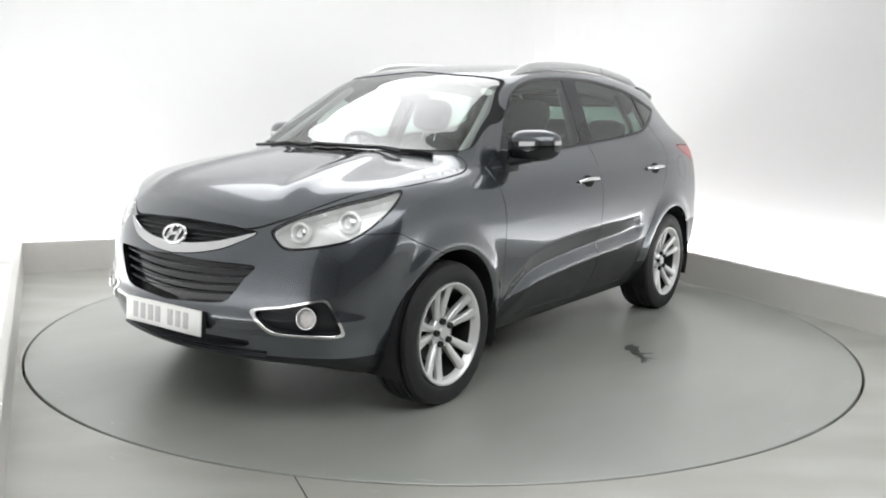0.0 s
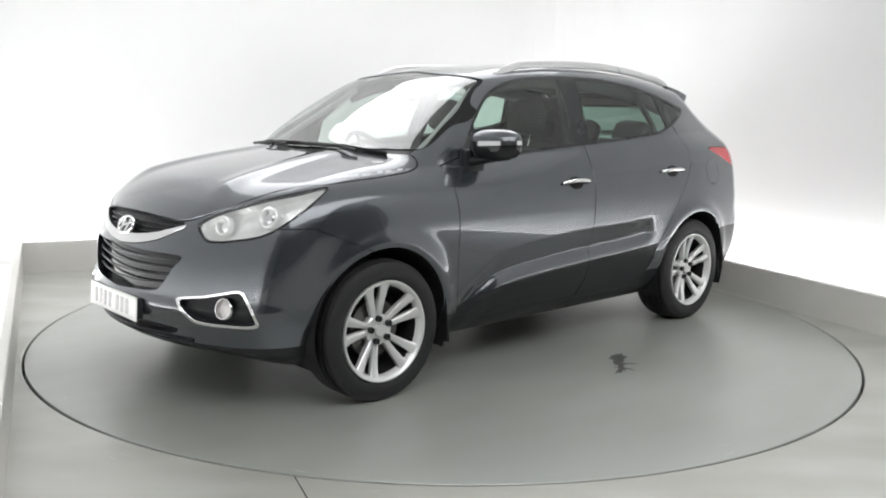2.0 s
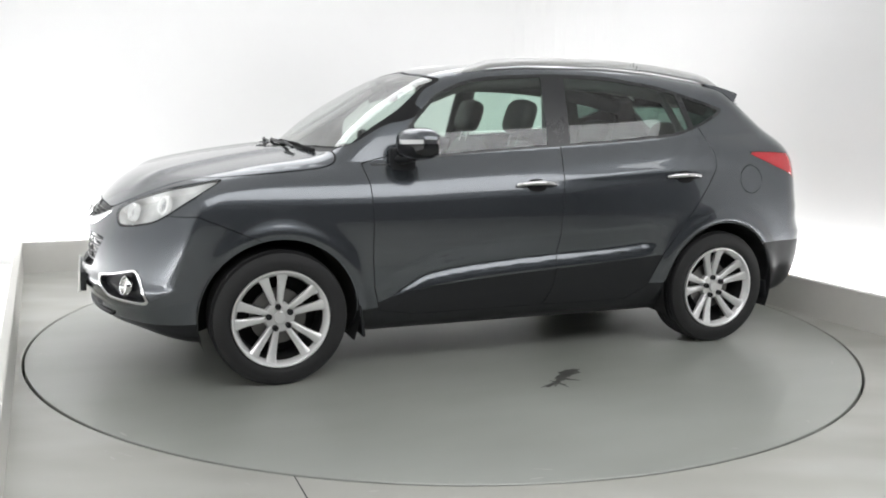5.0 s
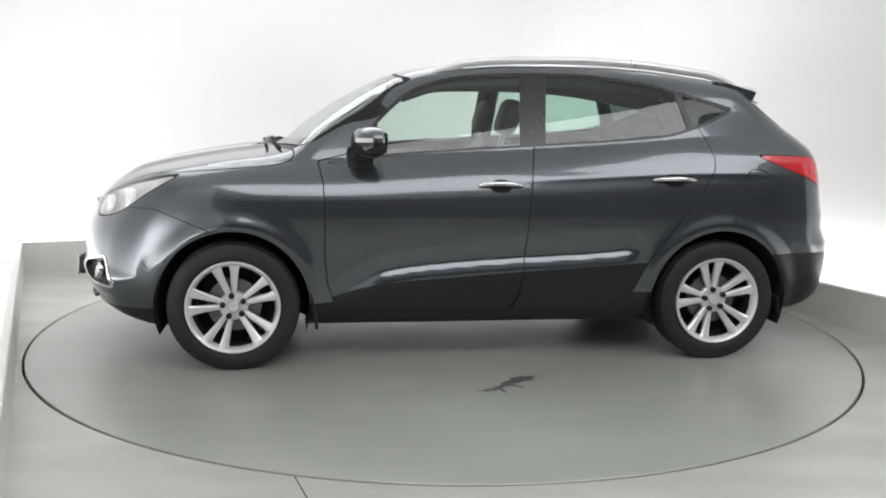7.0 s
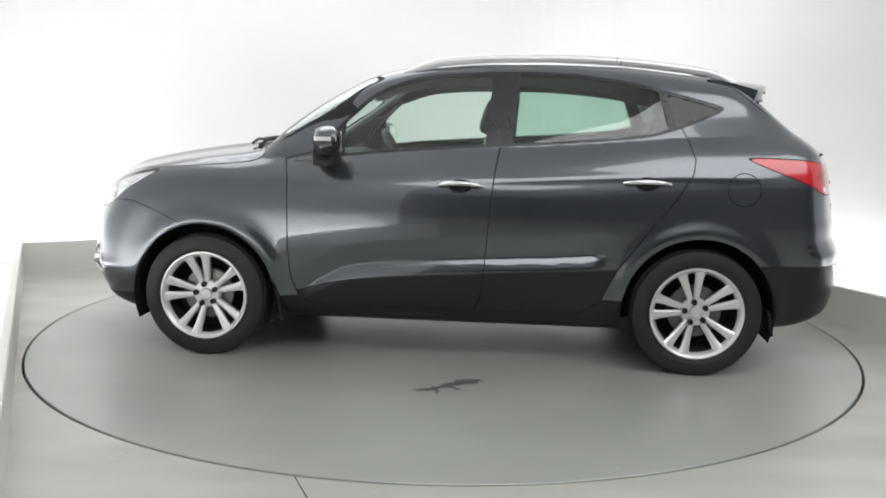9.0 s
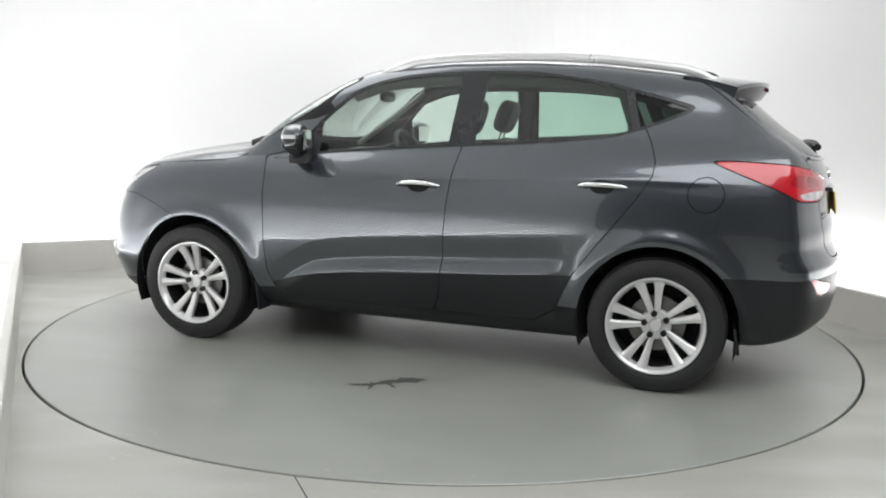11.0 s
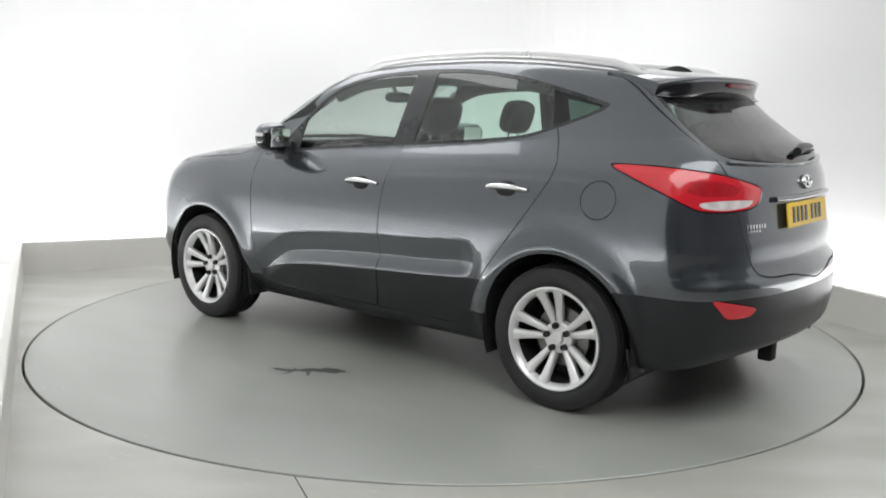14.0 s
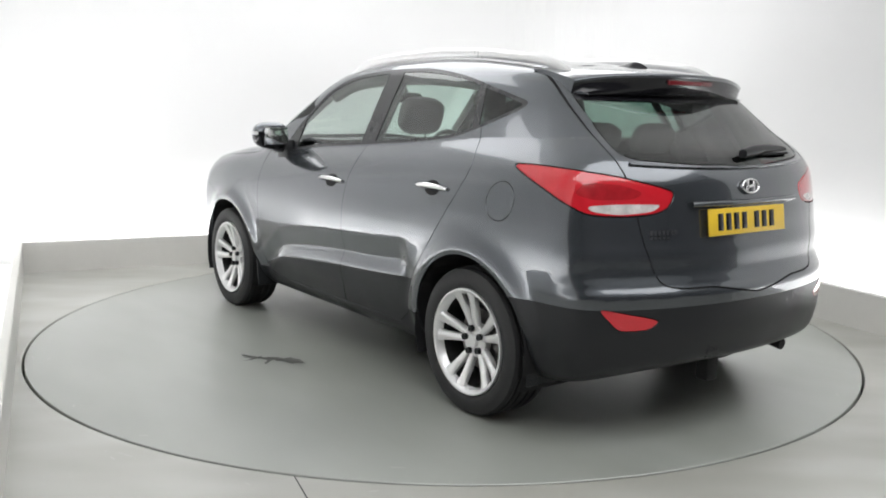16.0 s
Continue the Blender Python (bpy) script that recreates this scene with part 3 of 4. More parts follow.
REAR_DOOR = [(-0.212, 0.60), (-0.195, 0.40), (-0.16, 0.295), (-0.70, 0.295), (-0.82, 0.37), (-0.86, 0.47), (-0.907, 0.567), (-1.015, 0.710), (-1.134, 0.865), (-1.200, 0.955), (-1.265, 1.060), (-1.275, 1.130), (-1.245, 1.22), (-1.19, 1.33),
             (-1.05, 1.42), (-0.80, 1.50), (-0.40, 1.51), (-0.298, 1.50), (-0.288, 1.35), (-0.272, 1.165), (-0.250, 1.05), (-0.230, 0.85)]
TAILGATE = [(-0.2, 0.669), (0.28, 0.669), (0.445, 0.673), (0.525, 0.698), (0.575, 0.812), (0.602, 0.935), (0.62, 1.04), (0.645, 1.16), (0.65, 1.23), (0.60, 1.47), (0.56, 1.53), (-0.2, 1.55)]
LOWER_INTAKE = [(-0.2, 0.394), (0.30, 0.394), (0.43, 0.385), (0.40, 0.355), (0.28, 0.342), (-0.2, 0.340)]
COWL = [(1.22, -0.2), (1.20, 0.2), (1.12, 0.5), (1.04, 0.68), (0.97, 0.69), (0.93, 0.6), (0.93, -0.2)]
TAIL_INNER = [(-0.80, 1.085), (-0.93, 1.080), (-1.02, 1.050), (-0.98, 1.026), (-0.84, 1.024), (-0.76, 1.045)]


def cut_car():
    """Cut the left half of the skin into its panels; the right half mirrors it."""
    skin = Skin()
    orient(skin)
    skin.seams = []
    c = {}
    for wx in (WHEEL_X, -WHEEL_X):
        skin.cut("side", circle(wx, ARCH_Z, 0.390))
    glass = skin.cut("side", ring(GLASS_LINE), 0.0)
    # panes inside the black surround: front door, rear door, fixed quarter
    low, rest = skin.cut("side", ring(inset_line(GLASS_LINE, 0.016)), source=glass)
    c["surround"] = rest
    fr, low = skin.cut("side", ring([(0.57, 1.0), (0.57, 1.6), (-0.225, 1.6), (-0.18, 1.0)], sharp=True), source=low)
    re, low = skin.cut("side", ring([(-0.37, 1.6), (-0.32, 1.0), (-1.20, 1.0), (-1.155, 1.25), (-1.06, 1.6)], sharp=True), source=low)
    qu, low = skin.cut("side", ring([(-1.10, 1.6), (-1.195, 1.25), (-1.24, 1.0), (-1.7, 1.0), (-1.7, 1.6)], sharp=True), source=low)
    c["surround"] += low
    c["front_glass"], c["rear_glass"], c["quarter_glass"] = fr, re, qu
    c["headlight"] = skin.cut("fl", ring(HEADLIGHT), 0.003)
    _, c["headlight_bezel"] = skin.cut("fl", ring(inset_line(HEADLIGHT, 0.008)), source=c["headlight"])
    fog = skin.cut("fl", ring(FOG), 0.0)
    c["fog_mesh"], c["fog_chrome"] = skin.cut("fl", ring(inset_line(FOG, 0.010)), source=fog)
    ug = skin.cut("front", ring(UPPER_GRILLE), 0.002)
    c["upper_mesh"], c["grille_chrome"] = skin.cut("front", ring(UPPER_MESH), source=ug)
    c["lower_mesh"] = skin.cut("front", ring(LOWER_GRILLE), 0.0)
    c["lower_intake"] = skin.cut("front", ring(LOWER_INTAKE), 0.0)
    c["windscreen"] = skin.cut("front", ring(WINDSCREEN), 0.004)
    tail = skin.cut("rl", ring(TAIL), 0.003)
    c["tail_clear"], c["tail_red"] = skin.cut("rl", ring(TAIL_CLEAR), source=tail)
    c["tail_inner"], c["tail_red"] = skin.cut("rl", ring(TAIL_INNER), source=c["tail_red"])
    c["reflector"] = skin.cut("rl", ring(REFLECTOR), 0.002)
    c["screen_rear"] = skin.cut("rear", ring(REAR_GLASS), 0.003)
    c["screen_frit"], c["screen_rear"] = skin.split(1.412 - skin.p[:, 2], c["screen_rear"], 0.0)
    c["hood"] = skin.cut("top", ring(HOOD), 0.0035)
    c["cowl"], crumbs = largest(skin.cut("top", ring(COWL), 0.0))
    skin.faces = skin.faces + crumbs
    c["tailgate"] = skin.cut("rear", ring(TAILGATE), 0.0035)
    c["fuel_flap"] = skin.cut("side", circle(-1.518, 0.985, 0.083), 0.0022)
    fd = skin.cut("side", ring(FRONT_DOOR, sharp=True), 0.0027)
    rd = skin.cut("side", ring(REAR_DOOR, sharp=True), 0.0027)
    clad = ring([(0.95, 0.1), (0.95, 0.33), (0.80, 0.380), (0.66, 0.424), (0.517, 0.453), (0.16, 0.484), (-0.207, 0.510), (-0.52, 0.530), (-0.848, 0.552), (-1.0, 0.56), (-1.0, 0.1)], sharp=True)
    c["front_door_cladding"], c["front_door"] = skin.cut("side", clad, source=fd)
    c["rear_door_cladding"], c["rear_door"] = skin.cut("side", clad, source=rd)
    c["sill"] = skin.cut("side", ring([(1.0, 0.1), (0.96, 0.34), (-0.99, 0.39), (-1.0, 0.1)], sharp=True), 0.002)
    # bumpers: everything before and behind their seams
    low, high = skin.split(front_seam(skin.p), skin.faces, -0.0018)
    d = front_seam(skin.p)
    gap, high = skin.split(d, high, 0.0018)
    skin.seams += gap
    c["front_bumper"], skin.faces = low, high
    c["rear_bumper"], skin.faces = skin.split(rear_seam(skin.p), skin.faces, 0.0)
    # black lower halves
    c["front_valance"], c["front_bumper"] = skin.split(skin.p[:, 2] - 0.322, c["front_bumper"], 0.0)
    c["rear_valance"], c["rear_bumper"] = skin.split(skin.p[:, 2] - 0.600, c["rear_bumper"], 0.0)
    # wing: side skin before the front door and below the hood
    w = np.maximum(0.80 - skin.p[:, 0], skin.p[:, 2] - 1.13)
    c["wing"], skin.faces = skin.split(np.maximum(w, 0.3 - skin.p[:, 1]), skin.faces, 0.0)
    under, skin.faces = skin.split(skin.p[:, 2] - 0.235, skin.faces, 0.0)
    c["underside"] = under
    c["shell"] = skin.faces
    c["seam"] = skin.seams
    return skin, c


def largest(faces):
    """The biggest joined piece of a cut, and the crumbs."""
    root = {}
    def find(i):
        while root.setdefault(i, i) != i:
            root[i] = root[root[i]]
            i = root[i]
        return i
    for f in faces:
        for i in f[1:]:
            root[find(i)] = find(f[0])
    groups = {}
    for f in faces:
        groups.setdefault(find(f[0]), []).append(f)
    best = max(groups.values(), key=len)
    return best, [f for g in groups.values() if g is not best for f in g]


def front_seam(p):
    return np.maximum(1.40 - p[:, 0], p[:, 2] - (0.845 - 0.42 * np.maximum(1.70 - p[:, 0], 0) + 0.9 * np.maximum(p[:, 0] - 1.95, 0)))


def rear_seam(p):
    line = -1.62 - 0.26 * np.maximum(p[:, 2] - 0.70, 0)
    return np.maximum(p[:, 0] - line, p[:, 2] - 1.05)


def inset_line(points, by):
    """An outline moved inwards by a little."""
    p = np.array(points, float)
    a, b = np.roll(p, 1, 0), np.roll(p, -1, 0)
    area2 = np.sum(p[:, 0] * b[:, 1] - b[:, 0] * p[:, 1])
    out = []
    for i in range(len(p)):
        d1, d2 = p[i] - a[i], b[i] - p[i]
        d1, d2 = d1 / np.linalg.norm(d1), d2 / np.linalg.norm(d2)
        n1, n2 = np.array([-d1[1], d1[0]]), np.array([-d2[1], d2[0]])
        if area2 < 0:
            n1, n2 = -n1, -n2
        n = n1 + n2
        out.append(p[i] + by * n / max(n @ n / 2, 0.5))
    return out


car = new("car")
tagged(car, "dark grey metallic compact SUV parked on the turntable", "car")


def pair(name, skin, faces, material, label="", **kw):
    """A panel on the left and its mirror on the right."""
    left = part(name, skin_mesh(name, skin, faces, material, **kw), material, car, label)
    right = part(name, skin_mesh(name, skin, faces, material, mirrored=True, **kw), material, car, label)
    return left, right


def build_body():
    skin, c = cut_car()
    def whole(name, key, material, label="", parent=None, **kw):
        return part(name, skin_mesh(name, skin, c[key], material, both=True, **kw), material, parent or car, label)
    whole("body_shell", "shell", PAINT, "dark grey metallic painted steel")
    whole("hood", "hood", PAINT)
    whole("front_bumper", "front_bumper", PAINT)
    whole("rear_bumper", "rear_bumper", PAINT, flange=0.0)
    whole("front_valance", "front_valance", BLACK, "black plastic lower bumper")
    whole("rear_valance", "rear_valance", BLACK, "black plastic lower bumper")
    gate = whole("tailgate", "tailgate", PAINT)
    whole("rear_window", "screen_rear", DARK_GLASS, "tinted rear window", gate, sink=0.002, flange=0.006)
    whole("rear_window_shade", "screen_frit", GLOSSBLACK, "black printed band of the rear window", gate, sink=0.002, flange=0.006)
    whole("windscreen", "windscreen", SCREEN, "clear laminated windscreen", sink=0.003, flange=0.006)
    whole("upper_grille", "upper_mesh", BLACK, "black grille insert", sink=0.025, flange=-0.025)
    whole("grille_trim", "grille_chrome", CHROME, "chrome grille bar", sink=-0.004)
    lower = whole("lower_grille", "lower_mesh", GLOSSBLACK, "black lower grille", sink=0.045, flange=-0.045)
    whole("lower_intake", "lower_intake", BLACK, "black lower air intake", sink=0.03, flange=-0.03)
    whole("panel_gap", "seam", SEAM, "dark panel gaps", sink=0.007, flange=0.0)
    whole("underside", "underside", SEAM, "black underside", flange=0.0)
    for mirrored in (False, True):
        def one(name, key, material, label="", parent=None, **kw):
            return part(name, skin_mesh(name, skin, c[key], material, mirrored=mirrored, **kw), material, parent or car, label)
        one("front_wing", "wing", PAINT)
        one("cowl_panel", "cowl", BLACK, "black plastic cowl at the windscreen foot", sink=0.004)
        fd = one("front_door", "front_door", PAINT)
        rd = one("rear_door", "rear_door", PAINT)
        one("door_cladding", "front_door_cladding", BLACK, "black plastic door cladding", fd)
        one("door_cladding", "rear_door_cladding", BLACK, "black plastic door cladding", rd)
        one("sill", "sill", BLACK, "black plastic sill")
        one("window_surround", "surround", SURROUND, "satin black window surround", sink=0.002)
        one("front_door_window", "front_glass", GLASS, "lightly tinted door glass", fd, sink=0.006, flange=0.004)
        one("rear_door_window", "rear_glass", REAR_GLASS_TINT, "tinted door glass", rd, sink=0.006, flange=0.004)
        one("quarter_window", "quarter_glass", QUARTER_GLASS, "tinted quarter glass", sink=0.006, flange=0.004)
        lamp = one("headlight", "headlight", LENS, "clear headlight lens", flange=0.01)
        one("headlight_bezel", "headlight_bezel", GLOSSBLACK, "black headlight bezel", lamp, sink=0.004, flange=0.005)
        one("headlight_housing", "headlight", FACET, "faceted chrome headlight housing", lamp, sink=0.05, flange=-0.045)
        one("fog_lamp_recess", "fog_mesh", BLACK, "black fog lamp recess", sink=0.03, flange=-0.03)
        one("fog_lamp_trim", "fog_chrome", CHROME, "chrome fog lamp surround", sink=-0.005)
        tail = one("tail_lamp", "tail_red", RED, "red tail lamp")
        one("reversing_lens", "tail_clear", WHITELENS, "clear reversing lamp lens", tail)
        one("lamp_chamber", "tail_inner", REDDARK, "darker red lamp chamber", tail, sink=0.001)
        one("rear_reflector", "reflector", RED, "red rear reflector")
        one("fuel_flap", "fuel_flap", PAINT) if not mirrored else one("fuel_flap_blank", "fuel_flap", PAINT)


build_body()


# ---- wheels ----
def build_wheel():
    wheel = new("wheel")
    R, r = WHEEL_R, 0.239
    prof = [(r - 0.012, -0.10), (r + 0.004, -0.108), (r + 0.03, -0.116), (R - 0.045, -0.118), (R - 0.014, -0.108), (R - 0.003, -0.088), (R, -0.066), (R, -0.055), (R - 0.008, -0.054), (R - 0.008, -0.044), (R, -0.043), (R, -0.012), (R - 0.008, -0.011),
            (R - 0.008, -0.001), (R, 0.0), (R, 0.034), (R - 0.008, 0.035), (R - 0.008, 0.045), (R, 0.046), (R - 0.001, 0.066), (R - 0.009, 0.067), (R - 0.009, 0.073), (R - 0.003, 0.086), (R - 0.012, 0.105), (R - 0.040, 0.117), (r + 0.030, 0.117), (r + 0.012, 0.112), (r + 0.002, 0.100), (r - 0.012, 0.09)]
    part("tyre", lathe(prof, 72), RUBBER, wheel, "black rubber tyre")
    lip = lathe([(0.212, 0.078), (0.216, 0.088), (0.224, 0.108), (0.234, 0.116), (0.241, 0.116), (0.243, 0.108), (0.238, 0.09)], 64)
    part("rim", lip, ALLOY, wheel, "silver alloy rim lip")
    part("barrel", lathe([(0.206, -0.1), (0.207, 0.05), (0.2125, 0.079), (0.2165, 0.079), (0.216, -0.1)], 48), BARREL, wheel, "dark inner wheel barrel")
    spoke_mesh = None
    for k in range(10):
        a = 2 * math.pi * (k // 2) / 5 + (0.215 if k % 2 else -0.215) + math.pi / 2
        if spoke_mesh is None:
            bm = bmesh.new()
            rows = []
            for rr, w, y, th in ((0.045, 0.013, 0.062, 0.03), (0.085, 0.0148, 0.070, 0.03), (0.14, 0.0178, 0.081, 0.030), (0.190, 0.0212, 0.094, 0.026), (0.228, 0.030, 0.107, 0.02)):
                rows.append([bm.verts.new(v) for v in ((rr, y - th, -w), (rr, y - 0.006, -w), (rr, y, -w * 0.62), (rr, y, w * 0.62), (rr, y - 0.006, w), (rr, y - th, w))])
            for p, q in zip(rows, rows[1:]):
                for i in range(5):
                    bm.faces.new((p[i], p[i + 1], q[i + 1], q[i]))
            bmesh.ops.recalc_face_normals(bm, faces=bm.faces)
            smooth(bm, 50)
            ob = part("spoke", bm, ALLOY, wheel)
            spoke_mesh = ob.data
        else:
            ob = part("spoke", spoke_mesh, ALLOY, wheel)
        ob.matrix_basis = pose(0, 0, 0, 0, -math.degrees(a), 0)
    hub = lathe([(0.0, 0.078), (0.028, 0.078), (0.031, 0.074), (0.033, 0.066), (0.070, 0.064), (0.076, 0.058), (0.078, 0.03), (0, 0.03)], 40)
    part("hub_cap", hub, ALLOY, wheel, "silver centre cap")
    nut = None
    for k in range(5):
        a = 2 * math.pi * k / 5 + math.pi / 2
        if nut is None:
            ob = part("wheel_nut", lathe([(0, 0.079), (0.007, 0.079), (0.010, 0.083), (0.0150, 0.083), (0.0150, 0.05)], 12), BLACK, wheel, "dark wheel nut")
            nut = ob.data
        else:
            ob = part("wheel_nut", nut, BLACK, wheel, "dark wheel nut")
        ob.location = (0.056 * math.cos(a), 0, 0.056 * math.sin(a))
    part("brake_disc", lathe([(0.06, 0.0), (0.14, 0.0), (0.14, 0.024), (0.075, 0.024), (0.07, 0.04), (0.0, 0.04)], 48), DISC, wheel, "steel brake disc")
    part("back_plate", lathe([(0.0, -0.06), (0.215, -0.06), (0.215, -0.05), (0, -0.05)], 40), SEAM, wheel, "dark backing behind the wheel")
    return wheel


def build_wheels():
    first = build_wheel()
    tagged(first, "silver ten-spoke alloy wheel with a black tyre")
    spots = [(WHEEL_X, 0.783, 0), (-WHEEL_X, 0.777, 0), (WHEEL_X, -0.783, 180), (-WHEEL_X, -0.777, 180)]
    for i, (x, y, turn) in enumerate(spots):
        m = pose(x, y, HUB_Z, 0, 0, turn) @ pose(0, 0, 0, 0, (10, 10, -20, 25)[i], 0)
        w = first if i == 0 else copy_thing(first, m)
        w.matrix_basis = m
        w.parent = car
        # wheel well
        bm = bmesh.new()
        n, r = 26, 0.396
        prev = None
        s = 1 if y > 0 else -1
        for k in range(n + 1):
            a = math.pi * (-0.12 + 1.24 * k / n)
            px, pz = x + r * math.cos(a), ARCH_Z + r * math.sin(a)
            cur = [bm.verts.new((px, s * 0.892, pz)), bm.verts.new((px, s * 0.50, pz)), bm.verts.new((x, s * 0.50, HUB_Z))]
            if prev:
                bm.faces.new((prev[0], cur[0], cur[1], prev[1]))
                bm.faces.new((prev[1], cur[1], cur[2]))
            prev = cur
        part("wheel_arch_liner", bm, SEAM, car, "black wheel arch liner")


build_wheels()


# ---- fittings on the body ----
def on_side(x, z, out=0.0):
    p = drop_in(np.array([[x, 1.3, z]]), np.array([[x, 0.0, z]]))
    n = body_normal(p)
    return Vector(p[0] + out * n[0]), Vector(n[0])


def on_end(y, z, front=True, out=0.0):
    p = drop_in(np.array([[2.7 if front else -2.7, y, z]]), np.array([[0.3 if front else -0.6, y, z]]))
    n = body_normal(p)
    return Vector(p[0] + out * n[0]), Vector(n[0])


def on_top(x, y, out=0.0):
    p = drop_in(np.array([[x, y, 2.0]]), np.array([[x, y, 0.5]]))
    n = body_normal(p)
    return Vector(p[0] + out * n[0]), Vector(n[0])


def mirror_y(bm):
    bmesh.ops.scale(bm, vec=(1, -1, 1), verts=bm.verts)
    bmesh.ops.reverse_faces(bm, faces=bm.faces)
    return bm


def facing(at, normal, up=(0, 0, 1)):
    """A frame at a spot whose z looks along the normal and whose y points up."""
    z = Vector(normal).normalized()
    x = Vector(up).cross(z).normalized()
    return Matrix((x, z.cross(x), z)).transposed().to_4x4().copy() if at is None else Matrix.Translation(at) @ Matrix((x, z.cross(x), z)).transposed().to_4x4()


def named(name):
    return [o for o in car.children_recursive if o.name.split(".")[0] == name]


def ellipsoid(size, at=(0, 0, 0), m=None, power=1.0, u=20, v=14):
    """A rounded pad: a sphere whose corners fill out as power falls below one."""
    bm = bmesh.new()
    bmesh.ops.create_uvsphere(bm, u_segments=u, v_segments=v, radius=1.0)
    for w in bm.verts:
        w.co = Vector([math.copysign(abs(c) ** power, c) * s for c, s in zip(w.co, size)])
    if m is not None:
        bmesh.ops.transform(bm, matrix=m, verts=bm.verts)
    bmesh.ops.translate(bm, vec=at, verts=bm.verts)
    return smooth(bm, 70)


def oval_ring(a, b, wide, deep, n=40):
    """A flat-backed oval ring with a rounded face, in the xy plane."""
    bm = bmesh.new()
    rows = []
    for k in range(n):
        t = 2 * math.pi * k / n
        c, s = math.cos(t), math.sin(t)
        rows.append([bm.verts.new(((a + o) * c, (b + o) * s, h)) for o, h in ((0, 0), (0, deep * 0.7), (-wide * 0.3, deep), (-wide * 0.7, deep), (-wide, deep * 0.7), (-wide, 0))])
    for k in range(n):
        p, q = rows[k], rows[(k + 1) % n]
        for i in range(5):
            bm.faces.new((p[i], q[i], q[i + 1], p[i + 1]))
    bmesh.ops.recalc_face_normals(bm, faces=bm.faces)
    return smooth(bm, 60)


def moved(bm, m):
    bmesh.ops.transform(bm, matrix=m, verts=bm.verts)
    return bm


def build_handles():
    for door_name, xs, z in (("front_door", (0.045, -0.190), 0.967), ("rear_door", (-0.915, -1.150), 1.003)):
        for i, door in enumerate(named(door_name)):
            x0, x1 = xs
            pts, mid = [], (x0 + x1) / 2
            for k in range(13):
                t = k / 12
                x = x0 + (x1 - x0) * t
                p, n = on_side(x, z + 0.004 * math.sin(math.pi * t))
                pts.append(p + n * (0.004 + 0.034 * math.sin(math.pi * t) ** 0.5))
            bar = tube(pts, [0.004 + 0.010 * math.sin(math.pi * (0.06 + 0.88 * k / 12)) ** 0.5 for k in range(13)], 10, 0.9)
            p, n = on_side(mid, z)
            # a shallow dark oval stands in for the shaded hollow behind the handle
            cup = ellipsoid((0.060, 0.036, 0.004), m=facing(p + n * 0.0005, n), power=0.9)
            if i:
                mirror_y(bar), mirror_y(cup)
            part("handle", bar, CHROME, door, "chrome door handle")
            part("handle_recess", cup, SEAM, door, "dark pad painted as the shaded recess behind the handle")


def build_mirrors():
    for s in (1, -1):
        mirror = new("door_mirror")
        mirror.parent = car
        tagged(mirror, "black door mirror with a silver indicator strip")
        head = bmesh.new()
        bmesh.ops.create_uvsphere(head, u_segments=32, v_segments=20, radius=1.0)
        for v in head.verts:
            c = v.co
            x = math.copysign(abs(c.x) ** 0.75, c.x)
            y = math.copysign(abs(c.y) ** 0.7, c.y)
            z = math.copysign(abs(c.z) ** 0.7, c.z)
            taper = 0.86 + 0.14 * (1 - y) / 2
            v.co = Vector((0.615 + 0.090 * (x if x > 0 else x * 0.55) - 0.035 * y, 0.905 + 0.125 * y, 1.187 + 0.088 * z * taper + 0.006 * y))
        for v in head.verts:
            v.co.x = max(v.co.x, 0.555 - 0.18 * (v.co.y - 0.905))
        cap, band = head.copy(), head.copy()
        def kept(bm, test):
            bmesh.ops.delete(bm, geom=[f for f in bm.faces if not test(f.calc_center_median())], context="FACES")
            return smooth(bm, 50)
        in_band = lambda c: 1.189 < c.z < 1.212 and c.x > 0.575 - 0.18 * (c.y - 0.905) and c.y > 0.86
        kept(cap, lambda c: c.z > 1.211 and c.x > 0.56 - 0.18 * (c.y - 0.905))
        kept(band, in_band)
        bmesh.ops.translate(band, vec=(0.002, 0.002, 0), verts=band.verts)
        kept(head, lambda c: not in_band(c) and not (c.z > 1.211 and c.x > 0.56 - 0.18 * (c.y - 0.905)))
        arm = tube([(0.69, 0.74, 1.095), (0.67, 0.82, 1.108), (0.64, 0.90, 1.125)], [0.055, 0.042, 0.04], 14, 0.6)
        sail = box((0.14, 0.06, 0.15), (0.665, 0.778, 1.090), 0.018)
        glass = box((0.004, 0.165, 0.105), (0.553, 0.900, 1.187), 0.0015, m=pose(0, 0, 0, 0, 0, 10))
        items = [("housing", head, GLOSSBLACK, "black lower housing"), ("cap", cap, PAINT, "dark grey painted cap"), ("indicator_strip", band, CHROME, "silver indicator strip"), ("arm", arm, BLACK, ""), ("mirror_foot", sail, BLACK, ""), ("mirror_glass", glass, CHROME, "mirror glass")]
        for name, bm, mat, label in items:
            if s < 0:
                mirror_y(bm)
            part(name, bm, mat, mirror, label)


